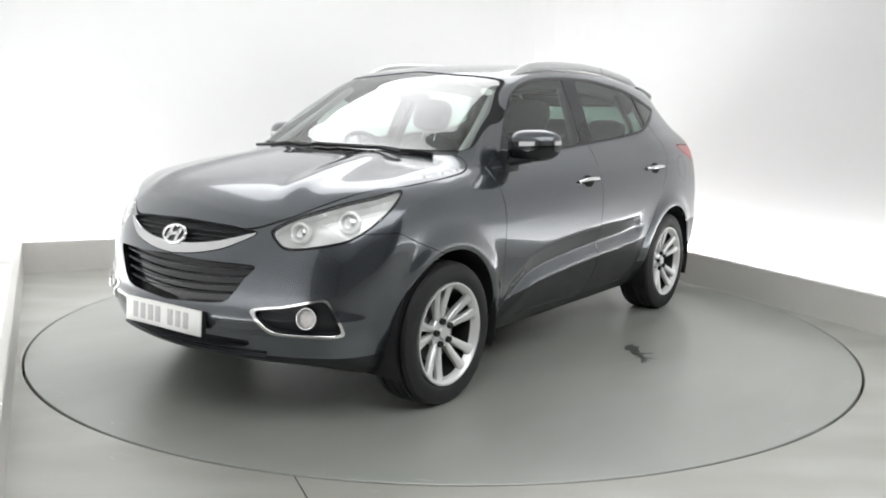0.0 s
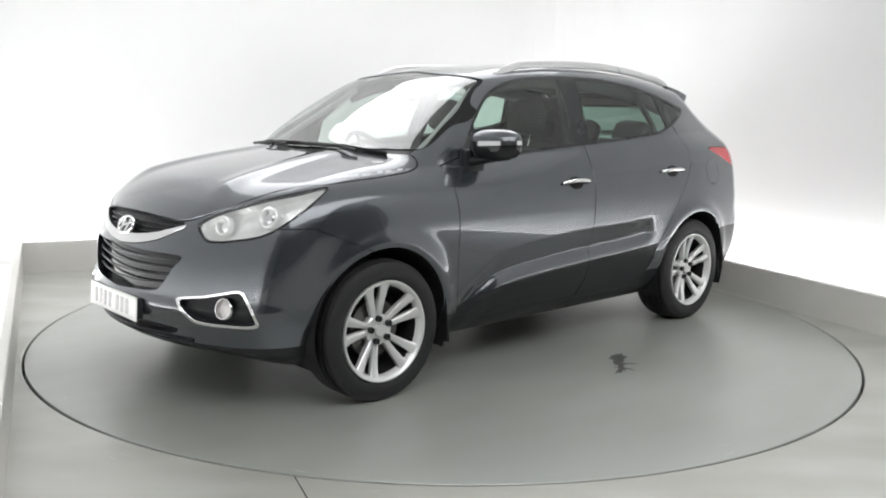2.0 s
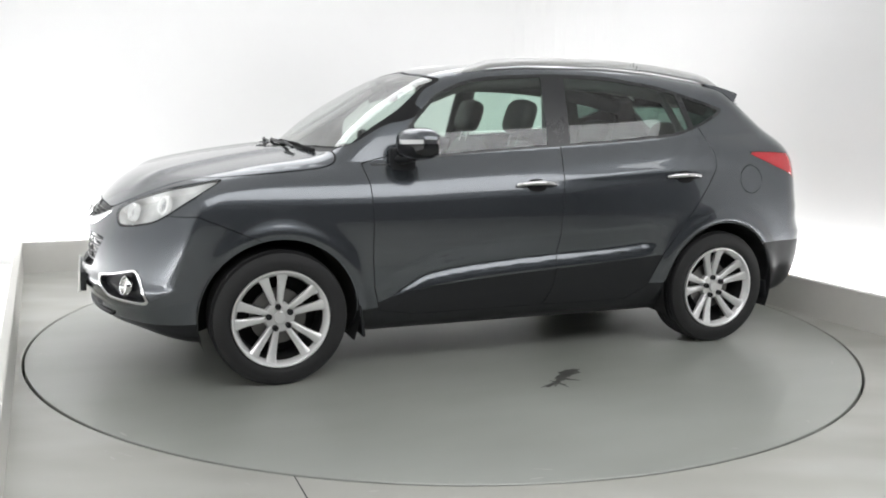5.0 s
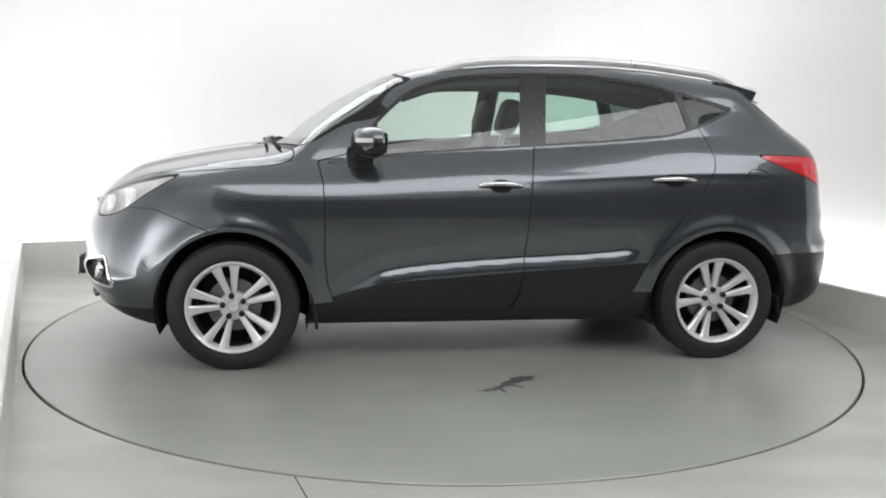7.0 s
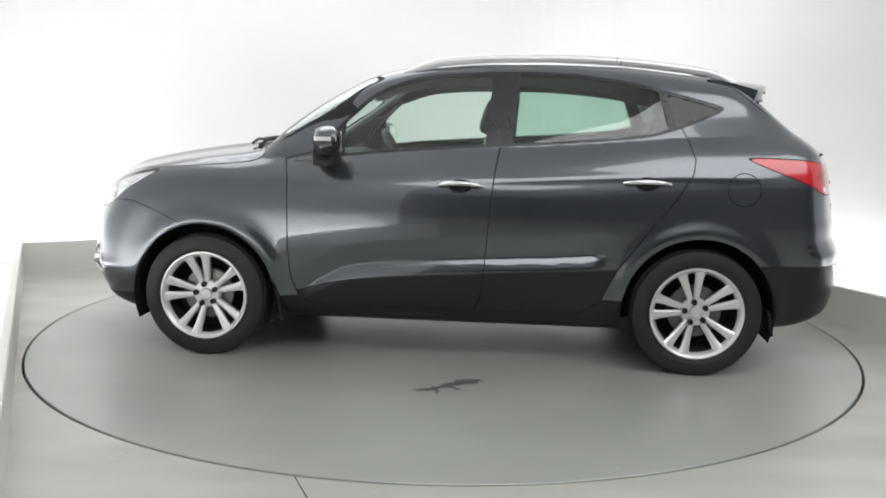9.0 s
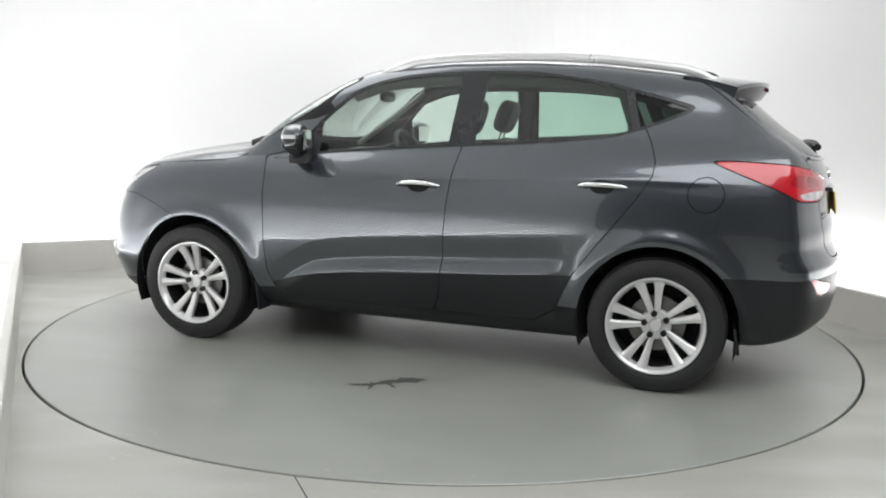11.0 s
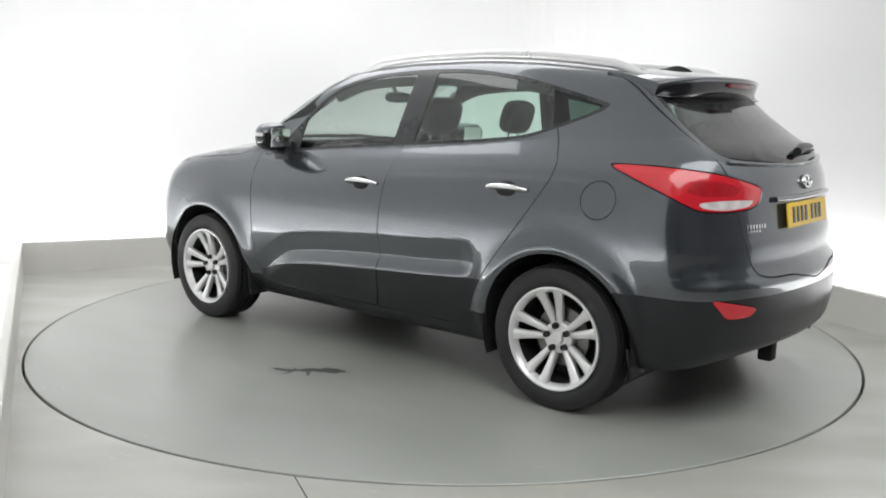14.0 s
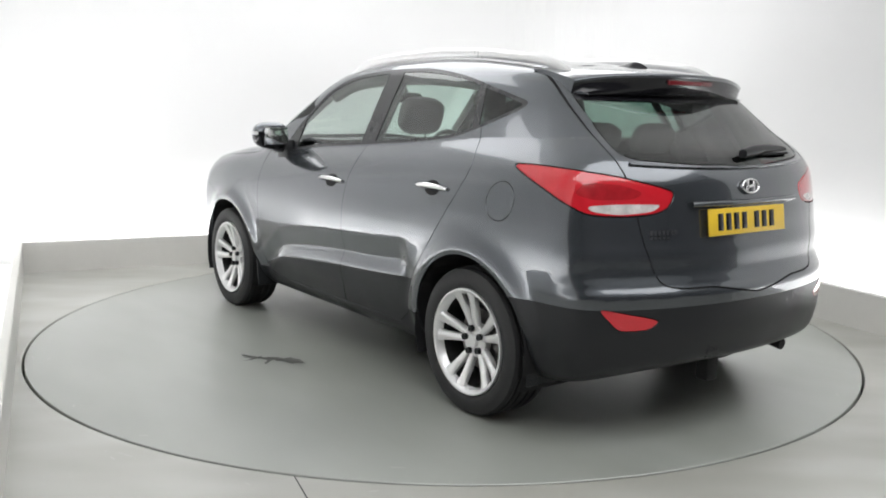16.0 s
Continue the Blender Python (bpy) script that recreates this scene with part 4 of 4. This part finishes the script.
def build_roof():
    for s in (1, -1):
        pts = []
        for k in range(25):
            t = k / 24
            x = 0.32 - 1.92 * t
            y = 0.535 - 0.03 * t
            p, n = on_top(x, y)
            lift = 0.046 * min(1, math.sin(math.pi * min(max(t, 0.0), 1.0)) * 2.6) - 0.016
            pts.append(Vector((p.x, s * p.y, p.z + lift)))
        rail = new("roof_rail")
        rail.parent = car
        tagged(rail, "silver roof rail")
        part("rail_bar", tube(pts, [0.012 * min(1.0, 0.35 + 8 * min(k, 24 - k) / 24) for k in range(25)], 12, 1.9), ALLOY, rail, "silver aluminium bar")
    p, n = on_top(-1.43, 0.0)
    fin = bmesh.new()
    rows = []
    for k in range(9):
        t = k / 8
        h = 0.004 + 0.040 * math.sin(math.pi * (0.08 + 0.80 * t)) ** 1.2 * (0.4 + 0.6 * t)
        w = 0.022 * math.sin(math.pi * (0.1 + 0.8 * t))
        x = p.x + 0.09 - 0.18 * t
        zr = on_top(x, 0.0)[0].z - 0.004
        rows.append([fin.verts.new(q) for q in ((x, -w, zr), (x, -w * 0.7, zr + h * 0.6), (x, 0, zr + h), (x, w * 0.7, zr + h * 0.6), (x, w, zr))])
    for a, b in zip(rows, rows[1:]):
        for i in range(4):
            fin.faces.new((a[i], a[i + 1], b[i + 1], b[i]))
    bmesh.ops.recalc_face_normals(fin, faces=fin.faces)
    part("roof_antenna", smooth(fin, 60), GLOSSBLACK, car, "black shark fin antenna")


def build_spoiler():
    bm = bmesh.new()
    rows, n = [], 33
    for k in range(n):
        y = -0.58 + 1.16 * k / (n - 1)
        e = abs(y) / 0.58
        tip = -1.785 + 0.47 * y * y
        drop = 0.022 * e ** 5
        p0, _ = on_top(-1.36, min(abs(y), 0.545))
        z0 = p0.z + 0.001 - 0.004
        zt = 1.532 - 0.04 * y * y - drop
        g, _ = on_end(min(abs(y), 0.545), 1.425, False)
        mid = (p0.x * 0.45 + tip * 0.55, z0 * 0.45 + zt * 0.55 + 0.006)
        prof = [(p0.x, z0), ((p0.x + mid[0]) / 2, (z0 + mid[1]) / 2 + 0.004), mid, (tip + 0.02, zt + 0.003), (tip, zt - 0.006), (tip + 0.008, zt - 0.018), (tip + 0.022, zt - 0.060), (g.x - 0.02, 1.440 - drop * 0.3), (g.x + 0.05, 1.425)]
        rows.append([bm.verts.new((x, y * (0.93 if i > 6 else 1.0), z)) for i, (x, z) in enumerate(prof)])
    for a, b in zip(rows, rows[1:]):
        for i in range(5):
            bm.faces.new((a[i], a[i + 1], b[i + 1], b[i]))
    under, ends = bmesh.new(), []
    low = [[under.verts.new(v.co) for v in row[5:]] for row in rows]
    for a, b in zip(low, low[1:]):
        for i in range(3):
            under.faces.new((a[i], a[i + 1], b[i + 1], b[i]))
    for row, flip in ((rows[0], 1), (rows[-1], -1)):
        end = bmesh.new()
        end.faces.new([end.verts.new(v.co) for v in row][::flip])
        ends.append(end)
    for row in rows:
        for v in row[6:]:
            bm.verts.remove(v)
    spoiler = part("roof_spoiler", smooth(bm, 42), PAINT, car, "painted roof spoiler over the rear window")
    for end in ends:
        part("spoiler_end", end, PAINT, spoiler, "painted spoiler end")
    part("spoiler_underside", smooth(under, 42), GLOSSBLACK, spoiler, "black spoiler underside")
    part("brake_light", box((0.014, 0.30, 0.020), (-1.768, 0, 1.494), 0.004), BRAKERED, spoiler, "red high brake light")


def build_wipers():
    # arms rest along the foot of the windscreen
    for y0, y1, lift in ((0.46, -0.12, 0.018), (-0.10, -0.66, 0.018)):
        pts = []
        for k in range(9):
            y = y0 + (y1 - y0) * k / 8
            pts.append(on_top(1.205 - 0.045 * k / 8 - 0.20 * y * y, y, 0.020)[0])
        arm = part("windscreen_wiper", tube(pts, 0.009, 8), BLACK, car, "black windscreen wiper")
        blade = []
        for k in range(11):
            y = y0 + 0.14 + (y1 - y0 - 0.02) * k / 10
            blade.append(on_top(1.150 - 0.015 * k / 10 - 0.19 * y * y, y, 0.010)[0])
        part("blade", tube(blade, 0.007, 6, 1.6), SEAM, arm, "rubber wiper blade")
    pts = [on_end(y, z, False, 0.02)[0] for y, z in ((-0.02, 1.182), (-0.10, 1.192), (-0.22, 1.200), (-0.34, 1.200), (-0.42, 1.196))]
    arm = part("rear_wiper", tube(pts, [0.020, 0.026, 0.020, 0.014, 0.008], 10, 1.0), BLACK, car, "black rear wiper arm")
    pts = [on_end(y, 1.186, False, 0.008)[0] for y in (-0.06, -0.18, -0.30, -0.44)]
    part("blade", tube(pts, 0.007, 6), SEAM, arm, "rubber wiper blade")


def number_plate(name, at, normal, base, label):
    m = facing(at, normal)
    plate = part(name, moved(box((0.52, 0.111, 0.008), (0, 0, 0.004), 0.003), m), base, car, label)
    for k in range(7):
        x = -0.185 + 0.053 * k + (0.03 if k > 3 else -0.002)
        # front bars are paled to grey, their washing-out by light put into the colour
        part("character_bar", moved(box((0.034, 0.070, 0.003), (x, 0, 0.0085), 0.001), m), GLOSSBLACK if base is PLATE_Y else WASHED_PRINT, plate, "plain dark bar")
    return plate


def build_ends():
    at, n = on_end(0.0, 0.452, True)
    plate_m_n = Vector((1, 0, 0.06)).normalized()
    number_plate("front_number_plate", Vector((at.x + 0.012, 0, 0.452)), plate_m_n, PLATE_W, "white number plate with plain bars")
    part("plate_holder", box((0.03, 0.50, 0.10), (at.x - 0.004, 0, 0.452), 0.006), BLACK, car, "black plate holder")
    at, n = on_end(0.03, 0.925, False)
    number_plate("rear_number_plate", Vector((at.x - 0.006, 0.035, 0.925)), n, PLATE_Y, "yellow number plate with plain bars")
    # badges: plain oval rings with a bar
    for front, z, a, b, name in ((True, 0.800, 0.078, 0.046, "front_badge"), (False, 1.062, 0.060, 0.034, "rear_badge")):
        at, n = on_end(0.0, z, front, 0.004)
        m = facing(at, n)
        badge = part(name, moved(oval_ring(a, b, a * 0.16, 0.012), m), CHROME, car, "chrome oval badge")
        if front:
            part("badge_backing", moved(ellipsoid((a, b, 0.006)), m), GLOSSBLACK, badge)
        bar = box((a * 1.1, b * 0.34, 0.008), (0, 0, 0.006), 0.003)
        part("badge_bar", moved(bar, m @ pose(0, 0, 0, 0, 0, 12)), CHROME, badge)
        for sx in (-1, 1):
            part("badge_bar", moved(box((a * 0.24, b * 1.5, 0.008), (sx * a * 0.36, 0, 0.006), 0.003), m @ pose(0, 0, 0, 0, 0, -14)), CHROME, badge)
    # model lettering too small to read
    for row, (z, w) in enumerate(((0.892, 0.017), (0.872, 0.009))):
        for k in range(7 if row == 0 else 5):
            at, n = on_end(0.555 - 0.019 * k, z, False, 0.0)
            part("lettering_bar", moved(box((0.012, w, 0.003), (0, 0, 0.0015)), facing(at, n)), CHROME, car, "plain chrome bar")
    # bright lip below the rear window, and the plate lamp housing
    pts = [on_end(-0.60 + 0.1 * k, 1.140 + 0.055 * abs(-0.60 + 0.1 * k) ** 2, False, 0.004)[0] for k in range(13)]
    part("tailgate_lip", tube(pts, 0.010, 8, 0.7), PAINT, car)
    pts = [on_end(-0.36 + 0.06 * k, 0.998, False, 0.010)[0] for k in range(13)]
    part("plate_lamp_housing", tube(pts, 0.014, 8, 0.9), PAINT, car)
    # grille slats
    for z in (0.575, 0.613, 0.652, 0.690):
        half = float(np.interp(z, [0.53, 0.56, 0.655, 0.71], [0.28, 0.335, 0.410, 0.44]))
        pts = [on_end(half * (k / 8 - 1), z - 0.014 * (1 - (k / 8 - 1) ** 2) + 0.006, True, -0.024)[0] for k in range(17)]
        part("grille_slat", tube(pts, 0.005, 8, 0.9), BLACK, named("lower_grille")[0], "black grille slat")
    for z in (0.795, 0.815, 0.834):
        half = float(np.interp(z, [0.78, 0.80, 0.834], [0.20, 0.29, 0.36]))
        pts = [on_end(half * (k / 8 - 1), z, True, -0.014)[0] for k in range(17)]
        part("grille_slat", tube(pts, 0.004, 6), GLOSSBLACK, named("upper_grille")[0], "thin black grille slat")
    # lip under the front bumper
    pts = [on_end(-0.48 + 0.08 * k, 0.328, True, 0.006)[0] for k in range(13)]
    part("front_lip", tube(pts, 0.013, 8, 0.5), BLACK, car, "black front lip")
    # tow bracket and tail pipe
    part("tow_bracket", box((0.07, 0.075, 0.13), (-2.02, 0.09, 0.275), 0.012), SEAM, car, "black tow bracket under the bumper")
    part("tail_pipe", tube([(-1.75, -0.42, 0.31), (-1.98, -0.42, 0.31), (-2.06, -0.42, 0.30)], 0.026, 16), SEAM, car, "dark tail pipe")


def build_lamps():
    for i, lamp in enumerate(named("headlight")):
        s = 1 if i == 0 else -1
        for x, y, z, r in ((1.960, 0.580, 0.842, 0.045), (1.830, 0.735, 0.885, 0.050)):
            q = np.array([[x, y, z]])
            n = Vector(body_normal(q)[0])
            aim = (n + Vector((0.9, 0.2, 0))).normalized()
            p = drop_in(np.array([[x, y, z]]) + 0.3 * np.array([n]), q - 0.2 * np.array([n]))[0]
            m = facing(Vector(p) - n * 0.034, aim)
            bowl = moved(oval_ring(r, r, r * 0.32, 0.026, 28), m)
            ball = moved(ellipsoid((r * 0.66, r * 0.66, r * 0.40), u=16, v=10), m)
            if s < 0:
                mirror_y(bowl), mirror_y(ball)
            part("reflector_bowl", bowl, FACET, lamp, "chrome reflector bowl")
            part("bulb_lens", ball, CHROME, lamp, "clear bulb lens")
    for s in (1, -1):
        q = np.array([[2.01, 0.665, 0.497]])
        n = Vector(body_normal(q)[0])
        p = drop_in(q + 0.3 * np.array([n]), q - 0.2 * np.array([n]))[0]
        m = facing(Vector(p) - n * 0.022, (n + Vector((0.8, 0, 0))).normalized())
        fog = moved(oval_ring(0.048, 0.048, 0.010, 0.022, 32), m)
        lens = moved(ellipsoid((0.040, 0.040, 0.016), u=20, v=10), m)
        if s < 0:
            mirror_y(fog), mirror_y(lens)
        ob = part("fog_lamp", fog, CHROME, car, "round chrome fog lamp")
        part("lens", lens, WHITELENS, ob, "clear fog lamp lens")


def build_flaps():
    for x, h in ((0.905, 0.17), (-1.700, 0.13)):
        for s in (1, -1):
            flap = box((0.016, 0.20, h), (x, s * 0.775, 0.29), 0.006, m=pose(0, 0, 0, 0, 8 if x > 0 else 10, 0))
            part("mud_flap", flap, BLACK, car, "black rubber mud flap")


build_handles()
build_mirrors()
build_roof()
build_spoiler()
build_wipers()
build_ends()
build_lamps()
build_flaps()


# ---- cabin ----
def build_seat(x, y, front=True):
    seat = new("front_seat" if front else "rear_seat")
    seat.parent = car
    tagged(seat, "black leather seat with a headrest")
    w = 0.25 if front else 0.26
    back_m = pose(0, 0, 0, 0, -18 if front else -24, 0)
    part("cushion", ellipsoid((0.27, w, 0.10), (x + 0.18, y, 0.58), power=0.55), CLOTH, seat)
    part("backrest", ellipsoid((0.075, w, 0.33), (x - 0.17, y, 0.87 if front else 0.86), back_m, 0.55), CLOTH, seat)
    hz = 1.325 if front else 1.225
    hx = x - (0.25 if front else 0.30)
    part("headrest", ellipsoid((0.055, 0.14, 0.105 if front else 0.085), (hx, y, hz), back_m, 0.6), CLOTH, seat)
    for dy in (-0.05, 0.05):
        part("headrest_post", tube([(hx + 0.05, y + dy, hz - 0.19), (hx + 0.015, y + dy, hz - 0.06)], 0.006, 6), CHROME, seat)


def build_cabin():
    for y in (0.37, -0.37):
        build_seat(0.04, y, True)
    for y in (0.42, 0.0, -0.42):
        build_seat(-0.92, y, False)
    # inner door and side linings, floor, and a luggage cover added to darken the rear cabin
    for s in (1, -1):
        part("door_lining", box((1.74, 0.05, 0.66), (-0.02, s * 0.765, 0.755), 0.02), CLOTH, car, "dark door lining")
        part("side_lining", box((0.85, 0.05, 0.32), (-1.325, s * 0.74, 0.945), 0.02), CLOTH, car, "dark luggage side lining")
        # pillar linings between the door windows and behind the rear doors
        part("pillar_lining", tube([(-0.24, s * 0.73, 1.08), (-0.27, s * 0.645, 1.28), (-0.30, s * 0.555, 1.50)], 0.05, 10, 0.35), CLOTH, car, "dark pillar lining")
        part("pillar_lining", tube([(-1.18, s * 0.70, 1.10), (-1.15, s * 0.62, 1.30), (-1.07, s * 0.54, 1.48)], 0.05, 10, 0.35), CLOTH, car, "dark pillar lining")
        part("pillar_lining", tube([(-1.72, s * 0.61, 1.10), (-1.60, s * 0.56, 1.30), (-1.50, s * 0.50, 1.45)], 0.07, 10, 0.5), CLOTH, car, "dark pillar lining")
        part("screen_pillar_lining", tube([(0.96, s * 0.665, 1.12), (0.78, s * 0.63, 1.235), (0.58, s * 0.575, 1.365), (0.42, s * 0.53, 1.475)], 0.024, 10, 0.8), TRIMGREY, car, "light grey screen pillar lining")
        # lining of the roof's side rail, seen through the upper edge of the door glass
        rail_line = curve_points([(0.44, s * 0.555, 1.440), (0.20, s * 0.535, 1.512), (-0.25, s * 0.525, 1.535), (-0.75, s * 0.525, 1.520), (-1.15, s * 0.515, 1.465), (-1.45, s * 0.48, 1.40)], 5)
        part("roof_rail_lining", tube(rail_line, 0.036, 10, 1.35), RAILGREY, car, "dark grey roof side lining")
    part("cabin_floor", box((3.0, 0.98, 0.05), (-0.35, 0, 0.385), 0.01), CLOTH, car, "dark cabin floor")
    part("luggage_cover", box((0.62, 1.36, 0.03), (-1.55, 0, 1.06), 0.01), CLOTH, car, "dark luggage cover, added to darken the rear cabin")
    # headliner that follows the roof
    nx, ny = 22, 13
    verts = []
    for i in range(nx):
        x = 0.30 - 1.78 * i / (nx - 1)
        for j in range(ny):
            y = -0.50 + 1.00 * j / (ny - 1)
            verts.append((x, y, float(TOP(x)) - 0.052 - 0.10 * y * y))
    top = verts + [(x, y, z + 0.02) for x, y, z in verts]
    k = nx * ny
    faces = [(i * ny + j, i * ny + j + 1, (i + 1) * ny + j + 1, (i + 1) * ny + j) for i in range(nx - 1) for j in range(ny - 1)]
    faces += [tuple(v + k for v in f[::-1]) for f in faces]
    part("headliner", mesh_from("headliner", top, faces, TRIMGREY), TRIMGREY, car, "light grey roof lining")
    # dashboard with a hooded binnacle
    dash = bmesh.new()
    rows = []
    for j in range(15):
        y = -0.72 + 1.44 * j / 14
        bump = 0.035 * math.exp(-((y + 0.37) / 0.16) ** 2) + 0.02 * math.exp(-(y / 0.14) ** 2)
        rows.append([dash.verts.new(q) for q in ((1.02, y, 1.06), (0.85, y, 1.085 + bump * 0.4), (0.66, y, 1.075 + bump), (0.60, y, 1.04 + bump), (0.58, y, 0.95), (0.66, y, 0.72), (0.80, y, 0.5))])
    for a, b in zip(rows, rows[1:]):
        for i in range(6):
            dash.faces.new((a[i], b[i], b[i + 1], a[i + 1]))
    bmesh.ops.recalc_face_normals(dash, faces=dash.faces)
    part("dashboard", smooth(dash, 50), CLOTH, car, "black dashboard")
    m = pose(0.47, -0.37, 1.055, 0, -65, 0)
    wheel = part("steering_wheel", moved(oval_ring(0.185, 0.185, 0.028, 0.028, 40), m), CLOTH, car, "black steering wheel")
    part("steering_boss", moved(ellipsoid((0.07, 0.06, 0.025)), m), CLOTH, wheel)
    for a in (0, 120, 240):
        part("steering_spoke", moved(box((0.13, 0.03, 0.014), (0.10, 0, 0.008), 0.005), m @ pose(0, 0, 0, 0, 0, a)), CLOTH, wheel)
    part("rear_view_mirror", ellipsoid((0.018, 0.115, 0.035), (0.47, 0.0, 1.435), power=0.7), GLOSSBLACK, car, "black rear view mirror")
    part("mirror_stem", tube([(0.475, 0, 1.45), (0.52, 0, 1.515)], 0.012, 8), GLOSSBLACK, car)
    # a small paper disc inside the windscreen
    at, n = on_end(0.56, 1.470, True, -0.012)
    part("tax_disc", moved(lathe([(0, 0.001), (0.034, 0.001), (0.034, -0.001), (0, -0.001)], 24, "z"), facing(at, n)), PLATE_W, car, "round white paper disc")


build_cabin()


# ---- marks on the turntable and floor ----
def blot(cx, cy, length, width, turn, seed, n=28, z=0.0015):
    """An uneven patch with a ragged edge."""
    rng = random.Random(seed)
    bm = bmesh.new()
    ph = [rng.uniform(0, 6.28) for _ in range(5)]
    vs = []
    for k in range(n):
        t = 2 * math.pi * k / n
        r = 1 + 0.20 * math.sin(3 * t + ph[0]) + 0.18 * math.sin(5 * t + ph[1]) + 0.14 * math.sin(9 * t + ph[2]) + rng.uniform(-0.12, 0.12)
        x, y = length * r * math.cos(t), width * r * math.sin(t)
        c, s = math.cos(turn), math.sin(turn)
        vs.append(bm.verts.new((cx + c * x - s * y, cy + s * x + c * y, z)))
    mid = bm.verts.new((cx, cy, z + 0.0006))
    for a, b in zip(vs, vs[1:] + vs[:1]):
        bm.faces.new((a, b, mid))
    return bm


for cx, cy, length, width, turn, seed in ((-0.205, 1.215, 0.100, 0.040, 0.62, 3), (-0.125, 1.290, 0.095, 0.020, 0.80, 8), (-0.04, 1.350, 0.065, 0.016, 0.45, 5),
                                          (-0.085, 1.345, 0.055, 0.014, 1.9, 11), (-0.17, 1.30, 0.055, 0.013, 2.3, 14), (-0.27, 1.175, 0.05, 0.012, 0.3, 21)):
    part("stain", blot(cx, cy, length, width, turn, seed), STAIN, turntable, "dark oil stain")


def floor_marks():
    # a hairline joint that leaves the turntable's rim, and dull worn patches beside it
    m = pose(-0.50, -2.50, 0.0, 0, 0, -67)
    ob = part("floor_joint", moved(box((0.22, 0.004, 0.001), (0, 0, 0.0008)), m), SEAM, None)
    tagged(ob, "thin dark joint in the floor", kind="structure")


floor_marks()


def rim_scuffs():
    """Short pale scrapes that hug the turntable's rim, on the fixed floor and on the disc."""
    rng = random.Random(17)
    for k in range(26):
        on_disc = k % 2 == 0
        r = rng.uniform(2.30, 2.41) if on_disc else rng.uniform(2.49, 2.60)
        a0 = rng.uniform(0, 6.28) if on_disc else rng.uniform(3.3, 6.1)
        span, wide = rng.uniform(0.01, 0.035), rng.uniform(0.002, 0.0045)
        bm, prev = bmesh.new(), None
        for i in range(6):
            a = a0 + span * i / 5
            w = wide * math.sin(math.pi * (0.08 + 0.84 * i / 5)) + 0.0005
            rr = r + 0.02 * math.sin(3 * a + k) * i / 5
            cur = [bm.verts.new(((rr + d) * math.cos(a), (rr + d) * math.sin(a), 0.0012)) for d in (-w, w)]
            if prev:
                bm.faces.new((prev[0], prev[1], cur[1], cur[0]))
            prev = cur
        bmesh.ops.recalc_face_normals(bm, faces=bm.faces)
        if on_disc:
            part("scuff", bm, SCUFF, turntable, "pale scrape in the paint")
        else:
            tagged(part("floor_scuff", bm, SCUFF, None), "pale scrape in the floor paint", kind="structure")


rim_scuffs()


def build_underbody():
    """Exhaust and floor pan parts that hang below the sills."""
    part("silencer", ellipsoid((0.30, 0.14, 0.075), (-0.55, 0.05, 0.245), power=0.6), DISC, car, "dull steel silencer")
    part("exhaust_pipe", tube(curve_points([(0.9, 0.02, 0.26), (0.4, 0.04, 0.225), (-0.3, 0.05, 0.235), (-0.9, 0.0, 0.26), (-1.3, -0.25, 0.30), (-1.75, -0.42, 0.31)], 5), 0.027, 10), DISC, car, "dull steel exhaust pipe")
    for x in (WHEEL_X - 0.05, -WHEEL_X + 0.05):
        part("axle_beam", tube([(x, -0.62, 0.30), (x + 0.04, -0.3, 0.25), (x + 0.04, 0.3, 0.25), (x, 0.62, 0.30)], 0.034, 10), SEAM, car, "black axle beam")


build_underbody()


def motions():
    """The turntable carries the car round: it starts slowly and then turns steadily."""
    off = pose(-0.083, 0.035, 0)
    turn = [(0.0, -125.72), (0.5, -127.46), (1.0, -130.18), (1.5, -133.46), (2.0, -136.95)]
    turn += [(2.0 + k, -136.95 - 6.874 * k) for k in range(1, 15)]
    walk(car, [(t, pose(0, 0, 0, 0, 0, a) @ off) for t, a in turn])
    walk(turntable, [(t, pose(0, 0, 0, 0, 0, a)) for t, a in turn])


motions()
